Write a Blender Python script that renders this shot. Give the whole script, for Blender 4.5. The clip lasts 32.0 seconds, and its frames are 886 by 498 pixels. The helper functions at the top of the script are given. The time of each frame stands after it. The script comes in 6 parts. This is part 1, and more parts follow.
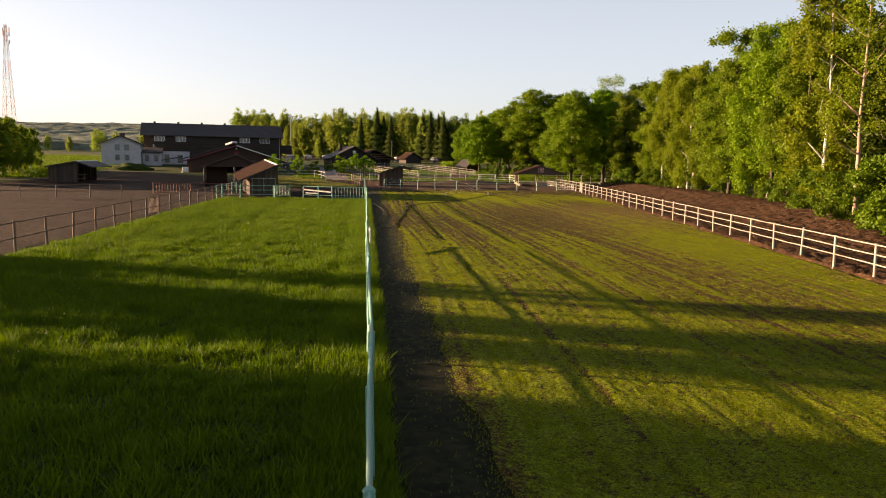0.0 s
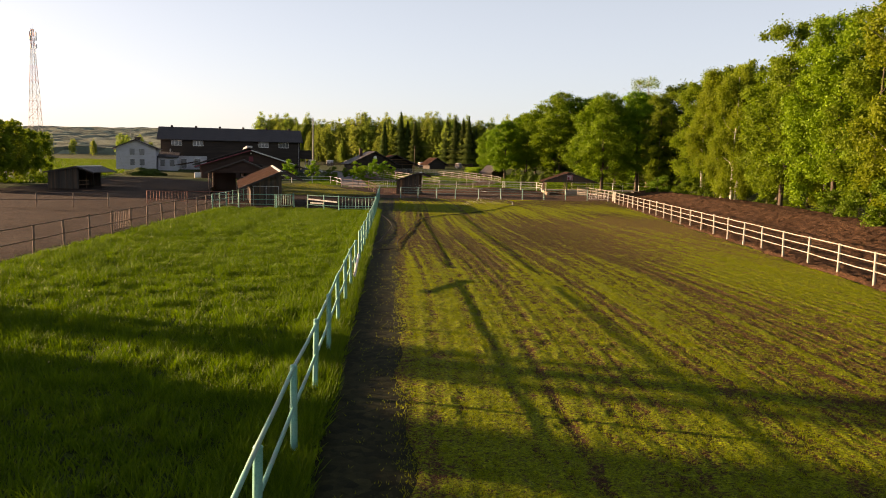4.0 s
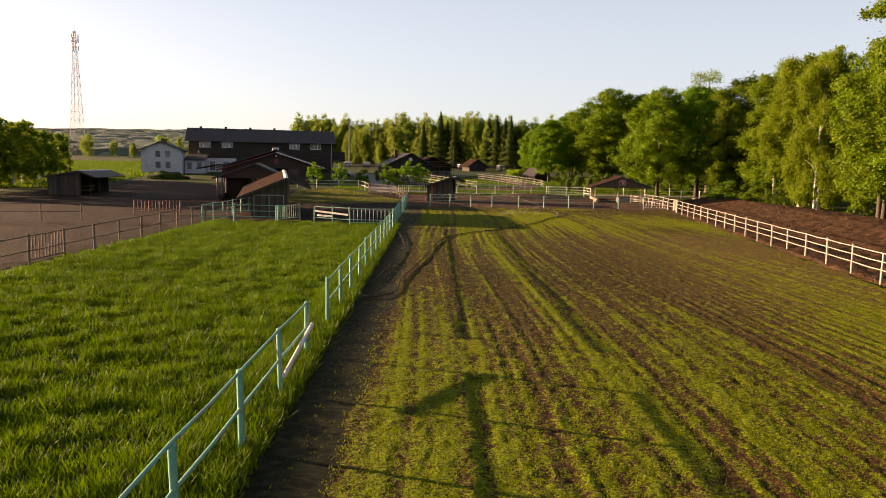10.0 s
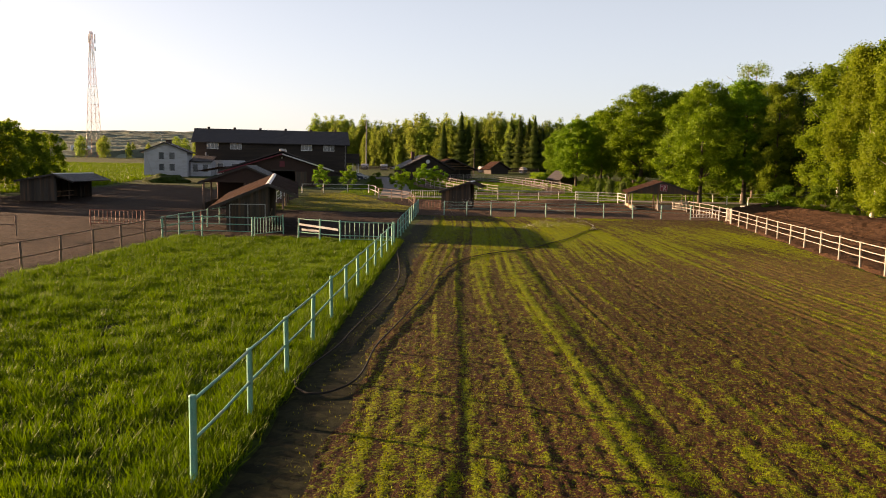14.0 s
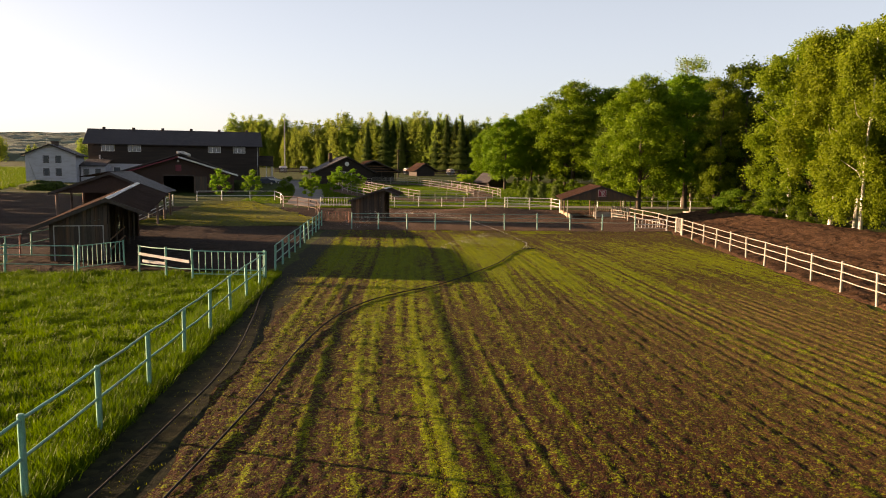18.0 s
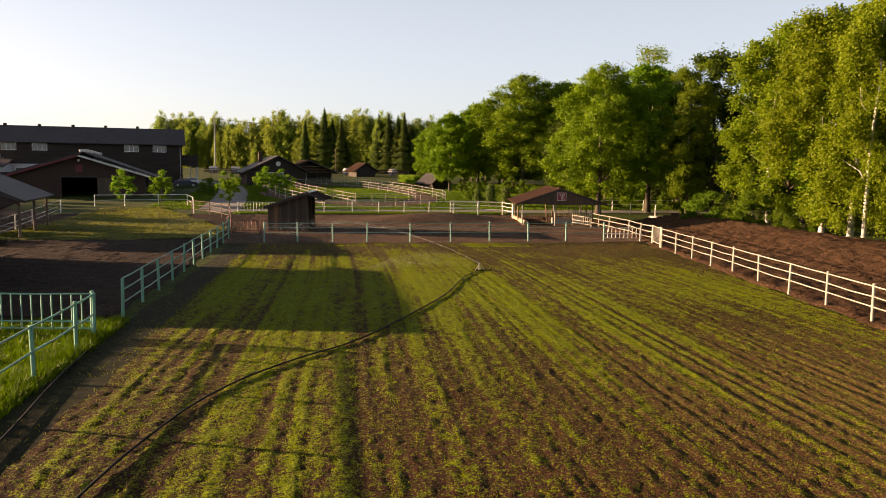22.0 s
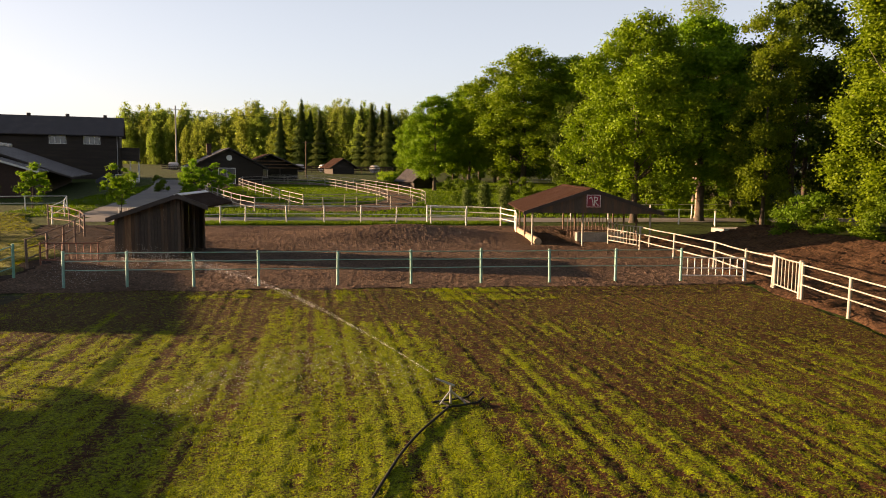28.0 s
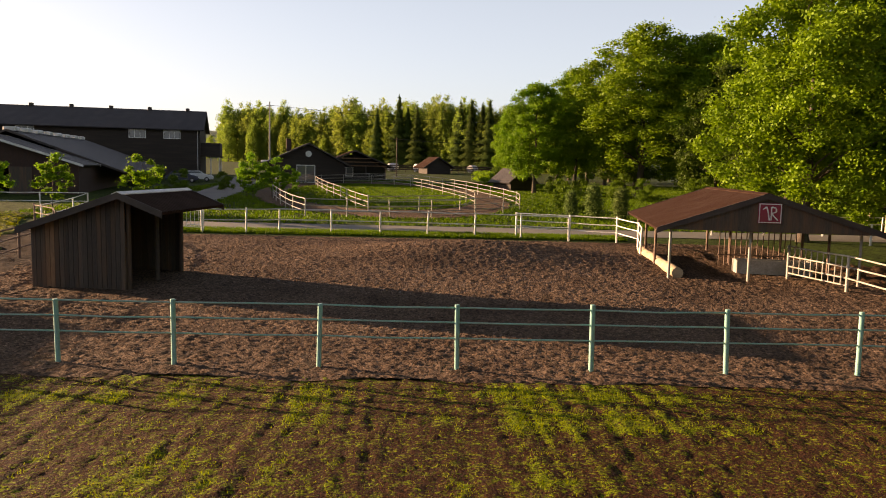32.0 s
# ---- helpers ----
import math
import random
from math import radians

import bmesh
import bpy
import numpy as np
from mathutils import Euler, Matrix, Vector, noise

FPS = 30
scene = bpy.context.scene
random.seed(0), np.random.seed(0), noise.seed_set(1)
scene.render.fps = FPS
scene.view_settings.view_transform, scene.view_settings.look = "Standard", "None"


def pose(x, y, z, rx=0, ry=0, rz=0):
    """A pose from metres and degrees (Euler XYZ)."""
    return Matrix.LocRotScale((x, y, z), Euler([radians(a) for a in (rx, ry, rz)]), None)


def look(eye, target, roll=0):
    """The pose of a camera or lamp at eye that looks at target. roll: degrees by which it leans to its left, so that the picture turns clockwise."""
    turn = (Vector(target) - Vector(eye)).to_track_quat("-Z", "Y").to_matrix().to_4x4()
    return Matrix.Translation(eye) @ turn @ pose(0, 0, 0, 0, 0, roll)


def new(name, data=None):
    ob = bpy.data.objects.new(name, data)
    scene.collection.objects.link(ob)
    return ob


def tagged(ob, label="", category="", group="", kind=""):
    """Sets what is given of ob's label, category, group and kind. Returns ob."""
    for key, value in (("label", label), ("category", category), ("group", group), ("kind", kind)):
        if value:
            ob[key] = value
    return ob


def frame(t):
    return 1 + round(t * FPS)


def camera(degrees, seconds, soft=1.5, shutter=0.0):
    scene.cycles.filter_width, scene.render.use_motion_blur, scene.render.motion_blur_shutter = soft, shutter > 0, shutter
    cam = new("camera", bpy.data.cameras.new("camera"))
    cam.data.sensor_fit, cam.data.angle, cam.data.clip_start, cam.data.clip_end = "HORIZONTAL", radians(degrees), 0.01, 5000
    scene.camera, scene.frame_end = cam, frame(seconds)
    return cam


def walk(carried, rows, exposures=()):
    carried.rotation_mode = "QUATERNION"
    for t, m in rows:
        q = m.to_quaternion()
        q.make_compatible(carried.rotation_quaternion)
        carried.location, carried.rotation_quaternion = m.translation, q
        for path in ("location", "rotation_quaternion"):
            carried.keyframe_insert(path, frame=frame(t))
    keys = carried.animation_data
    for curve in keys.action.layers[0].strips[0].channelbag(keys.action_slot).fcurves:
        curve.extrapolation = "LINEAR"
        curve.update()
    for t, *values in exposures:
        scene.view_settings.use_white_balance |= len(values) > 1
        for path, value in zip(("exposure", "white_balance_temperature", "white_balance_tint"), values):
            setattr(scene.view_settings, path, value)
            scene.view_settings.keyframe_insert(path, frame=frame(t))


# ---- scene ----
cam = camera(60.74, 32.0, soft=1.0)

# seconds, eye, heading (degrees right of +y), pitch, roll
PATH = [
    (0, (-0.08, -106.57, 4.21), 5.89, -6.68, 0.90),
    (0.5, (0.07, -105.56, 4.23), 5.87, -6.64, 0.93),
    (1, (0.22, -104.57, 4.25), 5.86, -6.58, 0.95),
    (1.5, (0.40, -103.59, 4.28), 5.85, -6.50, 0.97),
    (2, (0.57, -102.62, 4.30), 5.86, -6.43, 0.99),
    (2.5, (0.77, -101.66, 4.32), 5.86, -6.37, 1.02),
    (3, (0.97, -100.72, 4.34), 4.71, -6.37, 1.04),
    (3.5, (1.20, -99.80, 4.37), 4.17, -6.35, 1.07),
    (5.5, (2.12, -96.29, 4.48), 2.39, -6.30, 1.16),
    (6, (2.31, -95.49, 4.51), 1.79, -6.32, 1.14),
    (6.5, (2.42, -94.61, 4.54), 1.50, -6.32, 1.15),
    (7, (2.54, -93.70, 4.54), 1.05, -6.30, 1.15),
    (7.5, (2.64, -92.77, 4.54), 1.07, -6.28, 1.13),
    (8, (2.80, -91.84, 4.53), 1.04, -6.26, 1.17),
    (8.5, (2.87, -90.91, 4.57), 1.06, -6.28, 1.15),
    (9, (2.97, -89.84, 4.66), 1.03, -6.30, 1.08),
    (9.5, (3.06, -88.61, 4.75), 1.06, -6.31, 1.04),
    (10, (3.13, -87.33, 4.77), 0.61, -6.32, 1.04),
    (10.5, (3.18, -86.02, 4.80), 0.54, -6.32, 1.03),
    (11, (3.24, -84.63, 4.78), 0.55, -6.28, 1.02),
    (11.5, (3.30, -83.27, 4.74), 0.56, -6.25, 0.97),
    (12, (3.38, -81.86, 4.74), 0.56, -6.22, 0.95),
    (12.5, (3.47, -80.40, 4.77), 0.57, -6.20, 1.01),
    (13, (3.57, -78.97, 4.81), 0.53, -6.18, 1.09),
    (13.5, (3.71, -77.57, 4.84), -0.06, -6.18, 1.11),
    (14, (3.87, -76.21, 4.87), -1.08, -6.19, 1.07),
    (14.5, (4.12, -74.89, 4.91), -0.73, -6.17, 1.02),
    (16.5, (5.17, -69.19, 5.11), 1.21, -6.09, 0.90),
    (17, (5.40, -67.92, 5.19), 2.00, -6.10, 0.74),
    (17.5, (5.52, -66.34, 5.25), 3.05, -6.09, 0.73),
    (18, (5.62, -64.80, 5.28), 4.15, -6.07, 0.68),
    (18.5, (5.77, -63.32, 5.29), 5.21, -6.02, 0.61),
    (19, (5.89, -61.76, 5.29), 6.29, -5.98, 0.61),
    (19.5, (6.10, -60.41, 5.35), 6.84, -5.99, 0.60),
    (20, (6.32, -59.11, 5.41), 6.86, -6.00, 0.61),
    (20.5, (6.55, -57.79, 5.44), 6.87, -5.99, 0.63),
    (21, (6.78, -56.47, 5.45), 7.03, -5.99, 0.62),
    (21.5, (6.99, -55.13, 5.38), 7.68, -5.99, 0.62),
    (22, (7.20, -53.79, 5.25), 8.34, -6.00, 0.61),
    (22.5, (7.45, -52.38, 5.14), 8.94, -6.01, 0.62),
    (23, (7.71, -51.02, 5.03), 9.22, -6.01, 0.66),
    (23.5, (8.01, -49.55, 4.97), 9.34, -6.06, 0.66),
    (24, (8.28, -47.90, 4.94), 9.32, -6.07, 0.66),
    (24.5, (8.55, -46.13, 4.92), 9.38, -6.12, 0.64),
    (26.5, (10.64, -37.47, 4.94), 9.16, -6.20, 0.57),
    (27, (11.25, -34.99, 4.89), 8.87, -6.15, 0.68),
    (27.5, (11.81, -32.43, 4.80), 8.91, -6.12, 0.67),
    (28, (12.29, -30.01, 4.73), 8.77, -6.10, 0.66),
    (28.5, (12.75, -27.71, 4.61), 8.43, -6.06, 0.71),
    (29, (13.13, -25.57, 4.49), 7.84, -6.01, 0.77),
    (29.5, (13.51, -23.60, 4.36), 6.59, -5.97, 0.87),
    (30, (13.84, -21.90, 4.29), 4.98, -5.97, 1.04),
    (30.5, (14.15, -20.29, 4.27), 4.03, -5.97, 1.10),
    (31, (14.45, -18.76, 4.29), 3.40, -6.00, 1.12),
    (31.5, (14.72, -17.24, 4.30), 1.73, -6.04, 1.26),
    (32, (15.04, -15.76, 4.32), 0.90, -6.08, 1.30),
]


def aim(eye, heading, pitch, roll):
    h, p = radians(heading), radians(pitch)
    way = Vector((math.sin(h) * math.cos(p), math.cos(h) * math.cos(p), math.sin(p)))
    return look(eye, Vector(eye) + way * 10, roll)


walk(cam, [(t, aim(e, h, p, r)) for t, e, h, p, r in PATH],
     exposures=((0, 1.72, 8700, 30), (32, 1.72, 8700, 30)))

# ---- light ----
SUN_WAY = Vector((0.923, -0.350, -0.160)).normalized()      # the way the light travels
SUN_EL = math.asin(-SUN_WAY.z)
world = bpy.data.worlds.new("world")
scene.world = world
world.use_nodes = True
wn = world.node_tree.nodes
sky = wn.new("ShaderNodeTexSky")
sky.sky_type = 'NISHITA'
sky.sun_disc = False
sky.sun_elevation = SUN_EL
sky.sun_rotation = -math.atan2(SUN_WAY.x, -SUN_WAY.y)
sky.altitude, sky.air_density, sky.dust_density, sky.ozone_density = 100, 0.72, 1.6, 1.9
wn["Background"].inputs["Strength"].default_value = 0.094
# thin evening haze: the clear sky under a pale veil, thickest along the horizon
wl = world.node_tree.links
dim, veil = wn.new("ShaderNodeVectorMath"), wn.new("ShaderNodeVectorMath")
dim.operation, veil.operation = 'SCALE', 'ADD'
dim.inputs["Scale"].default_value = 0.42
aim_at, rise, haze = wn.new("ShaderNodeTexCoord"), wn.new("ShaderNodeSeparateXYZ"), wn.new("ShaderNodeMapRange")
haze.interpolation_type = 'SMOOTHSTEP'
for sock, v in zip(("From Min", "From Max", "To Min", "To Max"), (0.12, 0.75, 1.0, 0.12)):
    haze.inputs[sock].default_value = v
pale = wn.new("ShaderNodeVectorMath")
pale.operation = 'SCALE'
pale.inputs[0].default_value = (1.20, 1.72, 2.10)
wl.new(aim_at.outputs["Generated"], rise.inputs[0])
wl.new(rise.outputs["Z"], haze.inputs["Value"])
wl.new(haze.outputs[0], pale.inputs["Scale"])
wl.new(pale.outputs[0], veil.inputs[1])
wl.new(sky.outputs[0], dim.inputs[0])
wl.new(dim.outputs[0], veil.inputs[0])
wl.new(veil.outputs[0], wn["Background"].inputs["Color"])
sun = new("sun", bpy.data.lights.new("sun", "SUN"))
sun.data.energy, sun.data.angle, sun.data.color = 5.0, radians(0.5), (1.0, 0.80, 0.54)
sun.matrix_world = look((0, 0, 60), Vector((0, 0, 60)) + SUN_WAY)


# ---- materials ----
def nodes_of(name):
    m = bpy.data.materials.new(name)
    m.use_nodes = True
    return m, m.node_tree.nodes, m.node_tree.links, m.node_tree.nodes["Principled BSDF"]


def noise_node(n, l, vec, scale, detail=6.0, rough=0.6):
    t = n.new("ShaderNodeTexNoise")
    t.inputs["Scale"].default_value, t.inputs["Detail"].default_value, t.inputs["Roughness"].default_value = scale, detail, rough
    l.new(vec, t.inputs["Vector"])
    return t.outputs["Fac"]


def ramp(n, l, fac, stops):
    r = n.new("ShaderNodeValToRGB")
    while len(r.color_ramp.elements) < len(stops):
        r.color_ramp.elements.new(0.5)
    for e, (p, c) in zip(r.color_ramp.elements, stops):
        e.position, e.color = p, (*c, 1)
    l.new(fac, r.inputs["Fac"])
    return r.outputs["Color"]


def mix(n, l, fac, a, b):
    m = n.new("ShaderNodeMix")
    m.data_type = 'RGBA'
    for sock, v in ((m.inputs[0], fac), (m.inputs[6], a), (m.inputs[7], b)):
        if isinstance(v, (int, float)):
            sock.default_value = v
        elif isinstance(v, tuple):
            sock.default_value = (*v, 1)
        else:
            l.new(v, sock)
    return m.outputs[2]


def calc(n, l, op, a, b=0.0, c=0.0):
    m = n.new("ShaderNodeMath")
    m.operation = op
    for sock, v in zip(m.inputs, (a, b, c)):
        if isinstance(v, (int, float)):
            sock.default_value = v
        else:
            l.new(v, sock)
    return m.outputs[0]


def crumbs(n, l, vec, scale):
    """A random value for each small crumb of the ground."""
    t = n.new("ShaderNodeTexVoronoi")
    t.inputs["Scale"].default_value = scale
    l.new(vec, t.inputs["Vector"])
    sp = n.new("ShaderNodeSeparateColor")
    l.new(t.outputs["Color"], sp.inputs[0])
    return sp.outputs[0], t.outputs["Distance"]


def place_node(n, l, scale=(1, 1, 1)):
    tc, mp = n.new("ShaderNodeTexCoord"), n.new("ShaderNodeMapping")
    mp.inputs["Scale"].default_value = scale
    l.new(tc.outputs["Object"], mp.inputs["Vector"])
    return mp.outputs["Vector"]


def bump(n, l, height, strength, dist, bsdf):
    b = n.new("ShaderNodeBump")
    b.inputs["Strength"].default_value, b.inputs["Distance"].default_value = strength, dist
    l.new(height, b.inputs["Height"])
    l.new(b.outputs[0], bsdf.inputs["Normal"])


def surface(name, c1, c2, stain, scale=(1, 1, 1), fine=30.0, coarse=1.2, rough=0.8, metal=0.0, bump_s=0.4, bump_d=0.01, vary=0.0):
    """A two-scale weathered surface: fine grain between c1 and c2, coarse stains towards stain."""
    m, n, l, b = nodes_of(name)
    v = place_node(n, l, scale)
    f1, f2 = noise_node(n, l, v, fine), noise_node(n, l, v, coarse, 4)
    col = ramp(n, l, f1, ((0.3, c1), (0.7, c2)))
    col = mix(n, l, ramp(n, l, f2, ((0.45, (0, 0, 0)), (0.75, (1, 1, 1)))), col, stain)
    if vary:
        info = n.new("ShaderNodeObjectInfo")
        k = calc(n, l, 'MULTIPLY_ADD', info.outputs["Random"], vary, 1 - vary / 2)
        h = n.new("ShaderNodeHueSaturation")
        l.new(k, h.inputs["Value"])
        l.new(col, h.inputs["Color"])
        col = h.outputs[0]
    l.new(col, b.inputs["Base Color"])
    b.inputs["Roughness"].default_value, b.inputs["Metallic"].default_value = rough, metal
    if rough > 0.7:
        b.inputs["Specular IOR Level"].default_value = 0.25
    bump(n, l, f1, bump_s, bump_d, b)
    return m


def leaf_material(name, c1, c2, trans=0.35):
    m, n, l, b = nodes_of(name)
    g = n.new("ShaderNodeNewGeometry")
    info = n.new("ShaderNodeObjectInfo")
    v = place_node(n, l)
    f = noise_node(n, l, v, 0.5, 3)
    k = calc(n, l, 'ADD', calc(n, l, 'MULTIPLY', g.outputs["Random Per Island"], 0.4), calc(n, l, 'MULTIPLY', f, 0.7))
    col = ramp(n, l, k, ((0.15, c1), (0.85, c2)))
    h = n.new("ShaderNodeHueSaturation")
    l.new(calc(n, l, 'MULTIPLY_ADD', info.outputs["Random"], 0.022, 0.489), h.inputs["Hue"])
    l.new(calc(n, l, 'MULTIPLY_ADD', info.outputs["Random"], 0.18, 0.91), h.inputs["Value"])
    l.new(col, h.inputs["Color"])
    t = n.new("ShaderNodeBsdfTranslucent")
    ms = n.new("ShaderNodeMixShader")
    ms.inputs[0].default_value = trans
    l.new(h.outputs[0], b.inputs["Base Color"])
    l.new(h.outputs[0], t.inputs["Color"])
    b.inputs["Roughness"].default_value, b.inputs["Specular IOR Level"].default_value = 0.6, 0.18
    l.new(b.outputs[0], ms.inputs[1])
    l.new(t.outputs[0], ms.inputs[2])
    l.new(ms.outputs[0], n["Material Output"].inputs["Surface"])
    return m


def soil_material(name, dark, mid, light, bump_d=0.05, fine=9.0):
    m, n, l, b = nodes_of(name)
    v = place_node(n, l)
    f1, f2, f3 = noise_node(n, l, v, fine, 8, 0.7), noise_node(n, l, v, 0.35, 5), noise_node(n, l, v, 60, 3)
    col = ramp(n, l, f1, ((0.25, dark), (0.55, mid), (0.8, light)))
    col = mix(n, l, ramp(n, l, f2, ((0.4, (0, 0, 0)), (0.7, (0.7, 0.7, 0.7)))), col, dark)
    bit, edge = crumbs(n, l, v, fine * 1.1)
    h = n.new("ShaderNodeHueSaturation")
    l.new(calc(n, l, 'MULTIPLY_ADD', bit, 1.0, 0.5), h.inputs["Value"])
    l.new(col, h.inputs["Color"])
    l.new(h.outputs[0], b.inputs["Base Color"])
    b.inputs["Roughness"].default_value, b.inputs["Specular IOR Level"].default_value = 0.95, 0.12
    hgt = calc(n, l, 'ADD', f1, calc(n, l, 'MULTIPLY', f3, 0.3))
    bump(n, l, calc(n, l, 'SUBTRACT', hgt, calc(n, l, 'MULTIPLY', edge, 0.5)), 0.8, bump_d, b)
    return m


def field_material():
    """Harrowed ground with new grass coming up in strips along the rows."""
    m, n, l, b = nodes_of("sown field")
    v = place_node(n, l)
    cover = n.new("ShaderNodeAttribute")
    cover.attribute_name = "cover"
    blot = noise_node(n, l, v, 0.12, 4, 0.6)
    grain = noise_node(n, l, v, 13.0, 7, 0.75)
    fine = noise_node(n, l, v, 40.0, 3)
    soil = ramp(n, l, grain, ((0.25, (0.013, 0.005, 0.002)), (0.55, (0.042, 0.014, 0.005)), (0.85, (0.109, 0.040, 0.014))))
    dry_soil = ramp(n, l, grain, ((0.25, (0.036, 0.019, 0.007)), (0.55, (0.114, 0.064, 0.026)), (0.85, (0.262, 0.155, 0.070))))
    dry = n.new("ShaderNodeAttribute")
    dry.attribute_name = "dry"
    grass = ramp(n, l, grain, ((0.25, (0.049, 0.074, 0.003)), (0.75, (0.202, 0.256, 0.005))))
    soil = mix(n, l, ramp(n, l, blot, ((0.42, (0, 0, 0)), (0.62, (1, 1, 1)))), soil, mix(n, l, grain, (0.024, 0.009, 0.004), (0.078, 0.032, 0.014)))
    soil = mix(n, l, dry.outputs["Fac"], soil, dry_soil)
    tuft = noise_node(n, l, v, 5.0, 3, 0.6)
    k = calc(n, l, 'ADD', cover.outputs["Fac"], calc(n, l, 'MULTIPLY', calc(n, l, 'SUBTRACT', grain, 0.5), 1.5))
    k = calc(n, l, 'ADD', k, calc(n, l, 'MULTIPLY', calc(n, l, 'SUBTRACT', tuft, 0.5), 0.8))
    bit, edge = crumbs(n, l, v, 21.0)
    bit2 = crumbs(n, l, v, 38.0)[0]
    k = calc(n, l, 'ADD', k, calc(n, l, 'MULTIPLY', calc(n, l, 'SUBTRACT', bit, 0.5), 0.55))
    mr = n.new("ShaderNodeMapRange")
    mr.inputs["From Min"].default_value, mr.inputs["From Max"].default_value = 0.28, 0.72
    l.new(k, mr.inputs["Value"])
    h = n.new("ShaderNodeHueSaturation")
    l.new(calc(n, l, 'MULTIPLY_ADD', bit2, 1.1, 0.45), h.inputs["Value"])
    l.new(mix(n, l, mr.outputs[0], soil, grass), h.inputs["Color"])
    l.new(h.outputs[0], b.inputs["Base Color"])
    b.inputs["Roughness"].default_value, b.inputs["Specular IOR Level"].default_value = 0.95, 0.12
    hgt = calc(n, l, 'ADD', grain, calc(n, l, 'MULTIPLY', fine, 0.4))
    hgt = calc(n, l, 'SUBTRACT', hgt, calc(n, l, 'MULTIPLY', edge, 0.5))
    bump(n, l, hgt, 0.8, 0.045, b)
    return m


def roof_material(name, c1, c2, stain, pitch=5.0, rough=0.75):
    """Ribbed or tiled roofing: ribs run down the slope, along local y of the sheet."""
    m, n, l, b = nodes_of(name)
    v = place_node(n, l)
    sep = n.new("ShaderNodeSeparateXYZ")
    l.new(v, sep.inputs[0])
    f1, f2 = noise_node(n, l, v, 18, 6), noise_node(n, l, v, 0.8, 5)
    col = ramp(n, l, f1, ((0.3, c1), (0.7, c2)))
    col = mix(n, l, ramp(n, l, f2, ((0.45, (0, 0, 0)), (0.75, (0.8, 0.8, 0.8)))), col, stain)
    l.new(col, b.inputs["Base Color"])
    b.inputs["Roughness"].default_value, b.inputs["Specular IOR Level"].default_value = rough, (0.3 if rough < 0.7 else 0.02)
    rib = calc(n, l, 'SINE', calc(n, l, 'MULTIPLY', sep.outputs["Y"], 2 * math.pi * pitch))
    bump(n, l, calc(n, l, 'ADD', rib, calc(n, l, 'MULTIPLY', f1, 0.5)), 0.6, 0.025, b)
    return m


TEAL = surface("teal paint", (0.085, 0.32, 0.245), (0.165, 0.45, 0.36), (0.26, 0.34, 0.28), fine=40, rough=0.55, bump_d=0.002)
PALETEAL = surface("pale weathered teal paint", (0.13, 0.34, 0.29), (0.23, 0.47, 0.41), (0.32, 0.36, 0.30), fine=40, rough=0.55, bump_d=0.002)
WHITE = surface("white fence paint", (0.70, 0.69, 0.66), (0.82, 0.81, 0.78), (0.42, 0.38, 0.33), fine=40, rough=0.6, bump_d=0.002)
CREAM = surface("weathered cream paint", (0.289, 0.268, 0.231), (0.405, 0.383, 0.332), (0.180, 0.145, 0.109), fine=40, rough=0.6, bump_d=0.002)
GREYPIPE = surface("grey fence paint", (0.52, 0.53, 0.51), (0.66, 0.67, 0.64), (0.36, 0.31, 0.26), fine=40, rough=0.6, bump_d=0.002)
RUST = surface("rusty pipe", (0.14, 0.09, 0.07), (0.23, 0.165, 0.13), (0.10, 0.06, 0.045), fine=30, rough=0.8, bump_d=0.003)
REDPIPE = surface("faded red paint", (0.22, 0.07, 0.045), (0.32, 0.12, 0.08), (0.15, 0.07, 0.05), fine=30, rough=0.7, bump_d=0.003)
OLDWOOD = surface("old boards", (0.045, 0.036, 0.030), (0.085, 0.068, 0.056), (0.13, 0.075, 0.045), scale=(9, 9, 0.8), fine=6, coarse=0.4, rough=0.85, bump_d=0.006, vary=0.5)
RAWWOOD = surface("bare boards", (0.16, 0.085, 0.045), (0.26, 0.15, 0.085), (0.10, 0.06, 0.04), scale=(9, 9, 0.8), fine=6, coarse=0.4, rough=0.8, bump_d=0.005, vary=0.3)
DARKWOOD = surface("dark log siding", (0.020, 0.015, 0.012), (0.042, 0.031, 0.025), (0.055, 0.040, 0.03), scale=(0.5, 0.5, 6), fine=6, coarse=0.3, rough=0.75, bump_d=0.02)
BROWNSIDE = surface("brown siding", (0.040, 0.022, 0.017), (0.075, 0.042, 0.032), (0.05, 0.03, 0.025), scale=(8, 8, 0.6), fine=5, coarse=0.4, rough=0.8, bump_d=0.012)
ROOFDARK = roof_material("dark ribbed roof", (0.032, 0.028, 0.030), (0.059, 0.053, 0.054), (0.078, 0.065, 0.059), rough=0.62)
ROOFBROWN = roof_material("brown roof", (0.024, 0.013, 0.010), (0.049, 0.027, 0.019), (0.067, 0.039, 0.029), rough=0.9)
ROOFRED = roof_material("red brown roof", (0.026, 0.014, 0.011), (0.050, 0.026, 0.019), (0.055, 0.035, 0.028), rough=0.9)
CAPWHITE = surface("pale ridge sheet", (0.55, 0.53, 0.50), (0.72, 0.70, 0.66), (0.40, 0.36, 0.32), fine=20, rough=0.4, bump_d=0.002)
TRIMDARK = surface("dark trim", (0.03, 0.022, 0.018), (0.05, 0.036, 0.03), (0.07, 0.05, 0.04), rough=0.7)
REDTRIM = surface("dark red fascia", (0.156, 0.012, 0.024), (0.216, 0.018, 0.033), (0.072, 0.018, 0.018), rough=0.6)
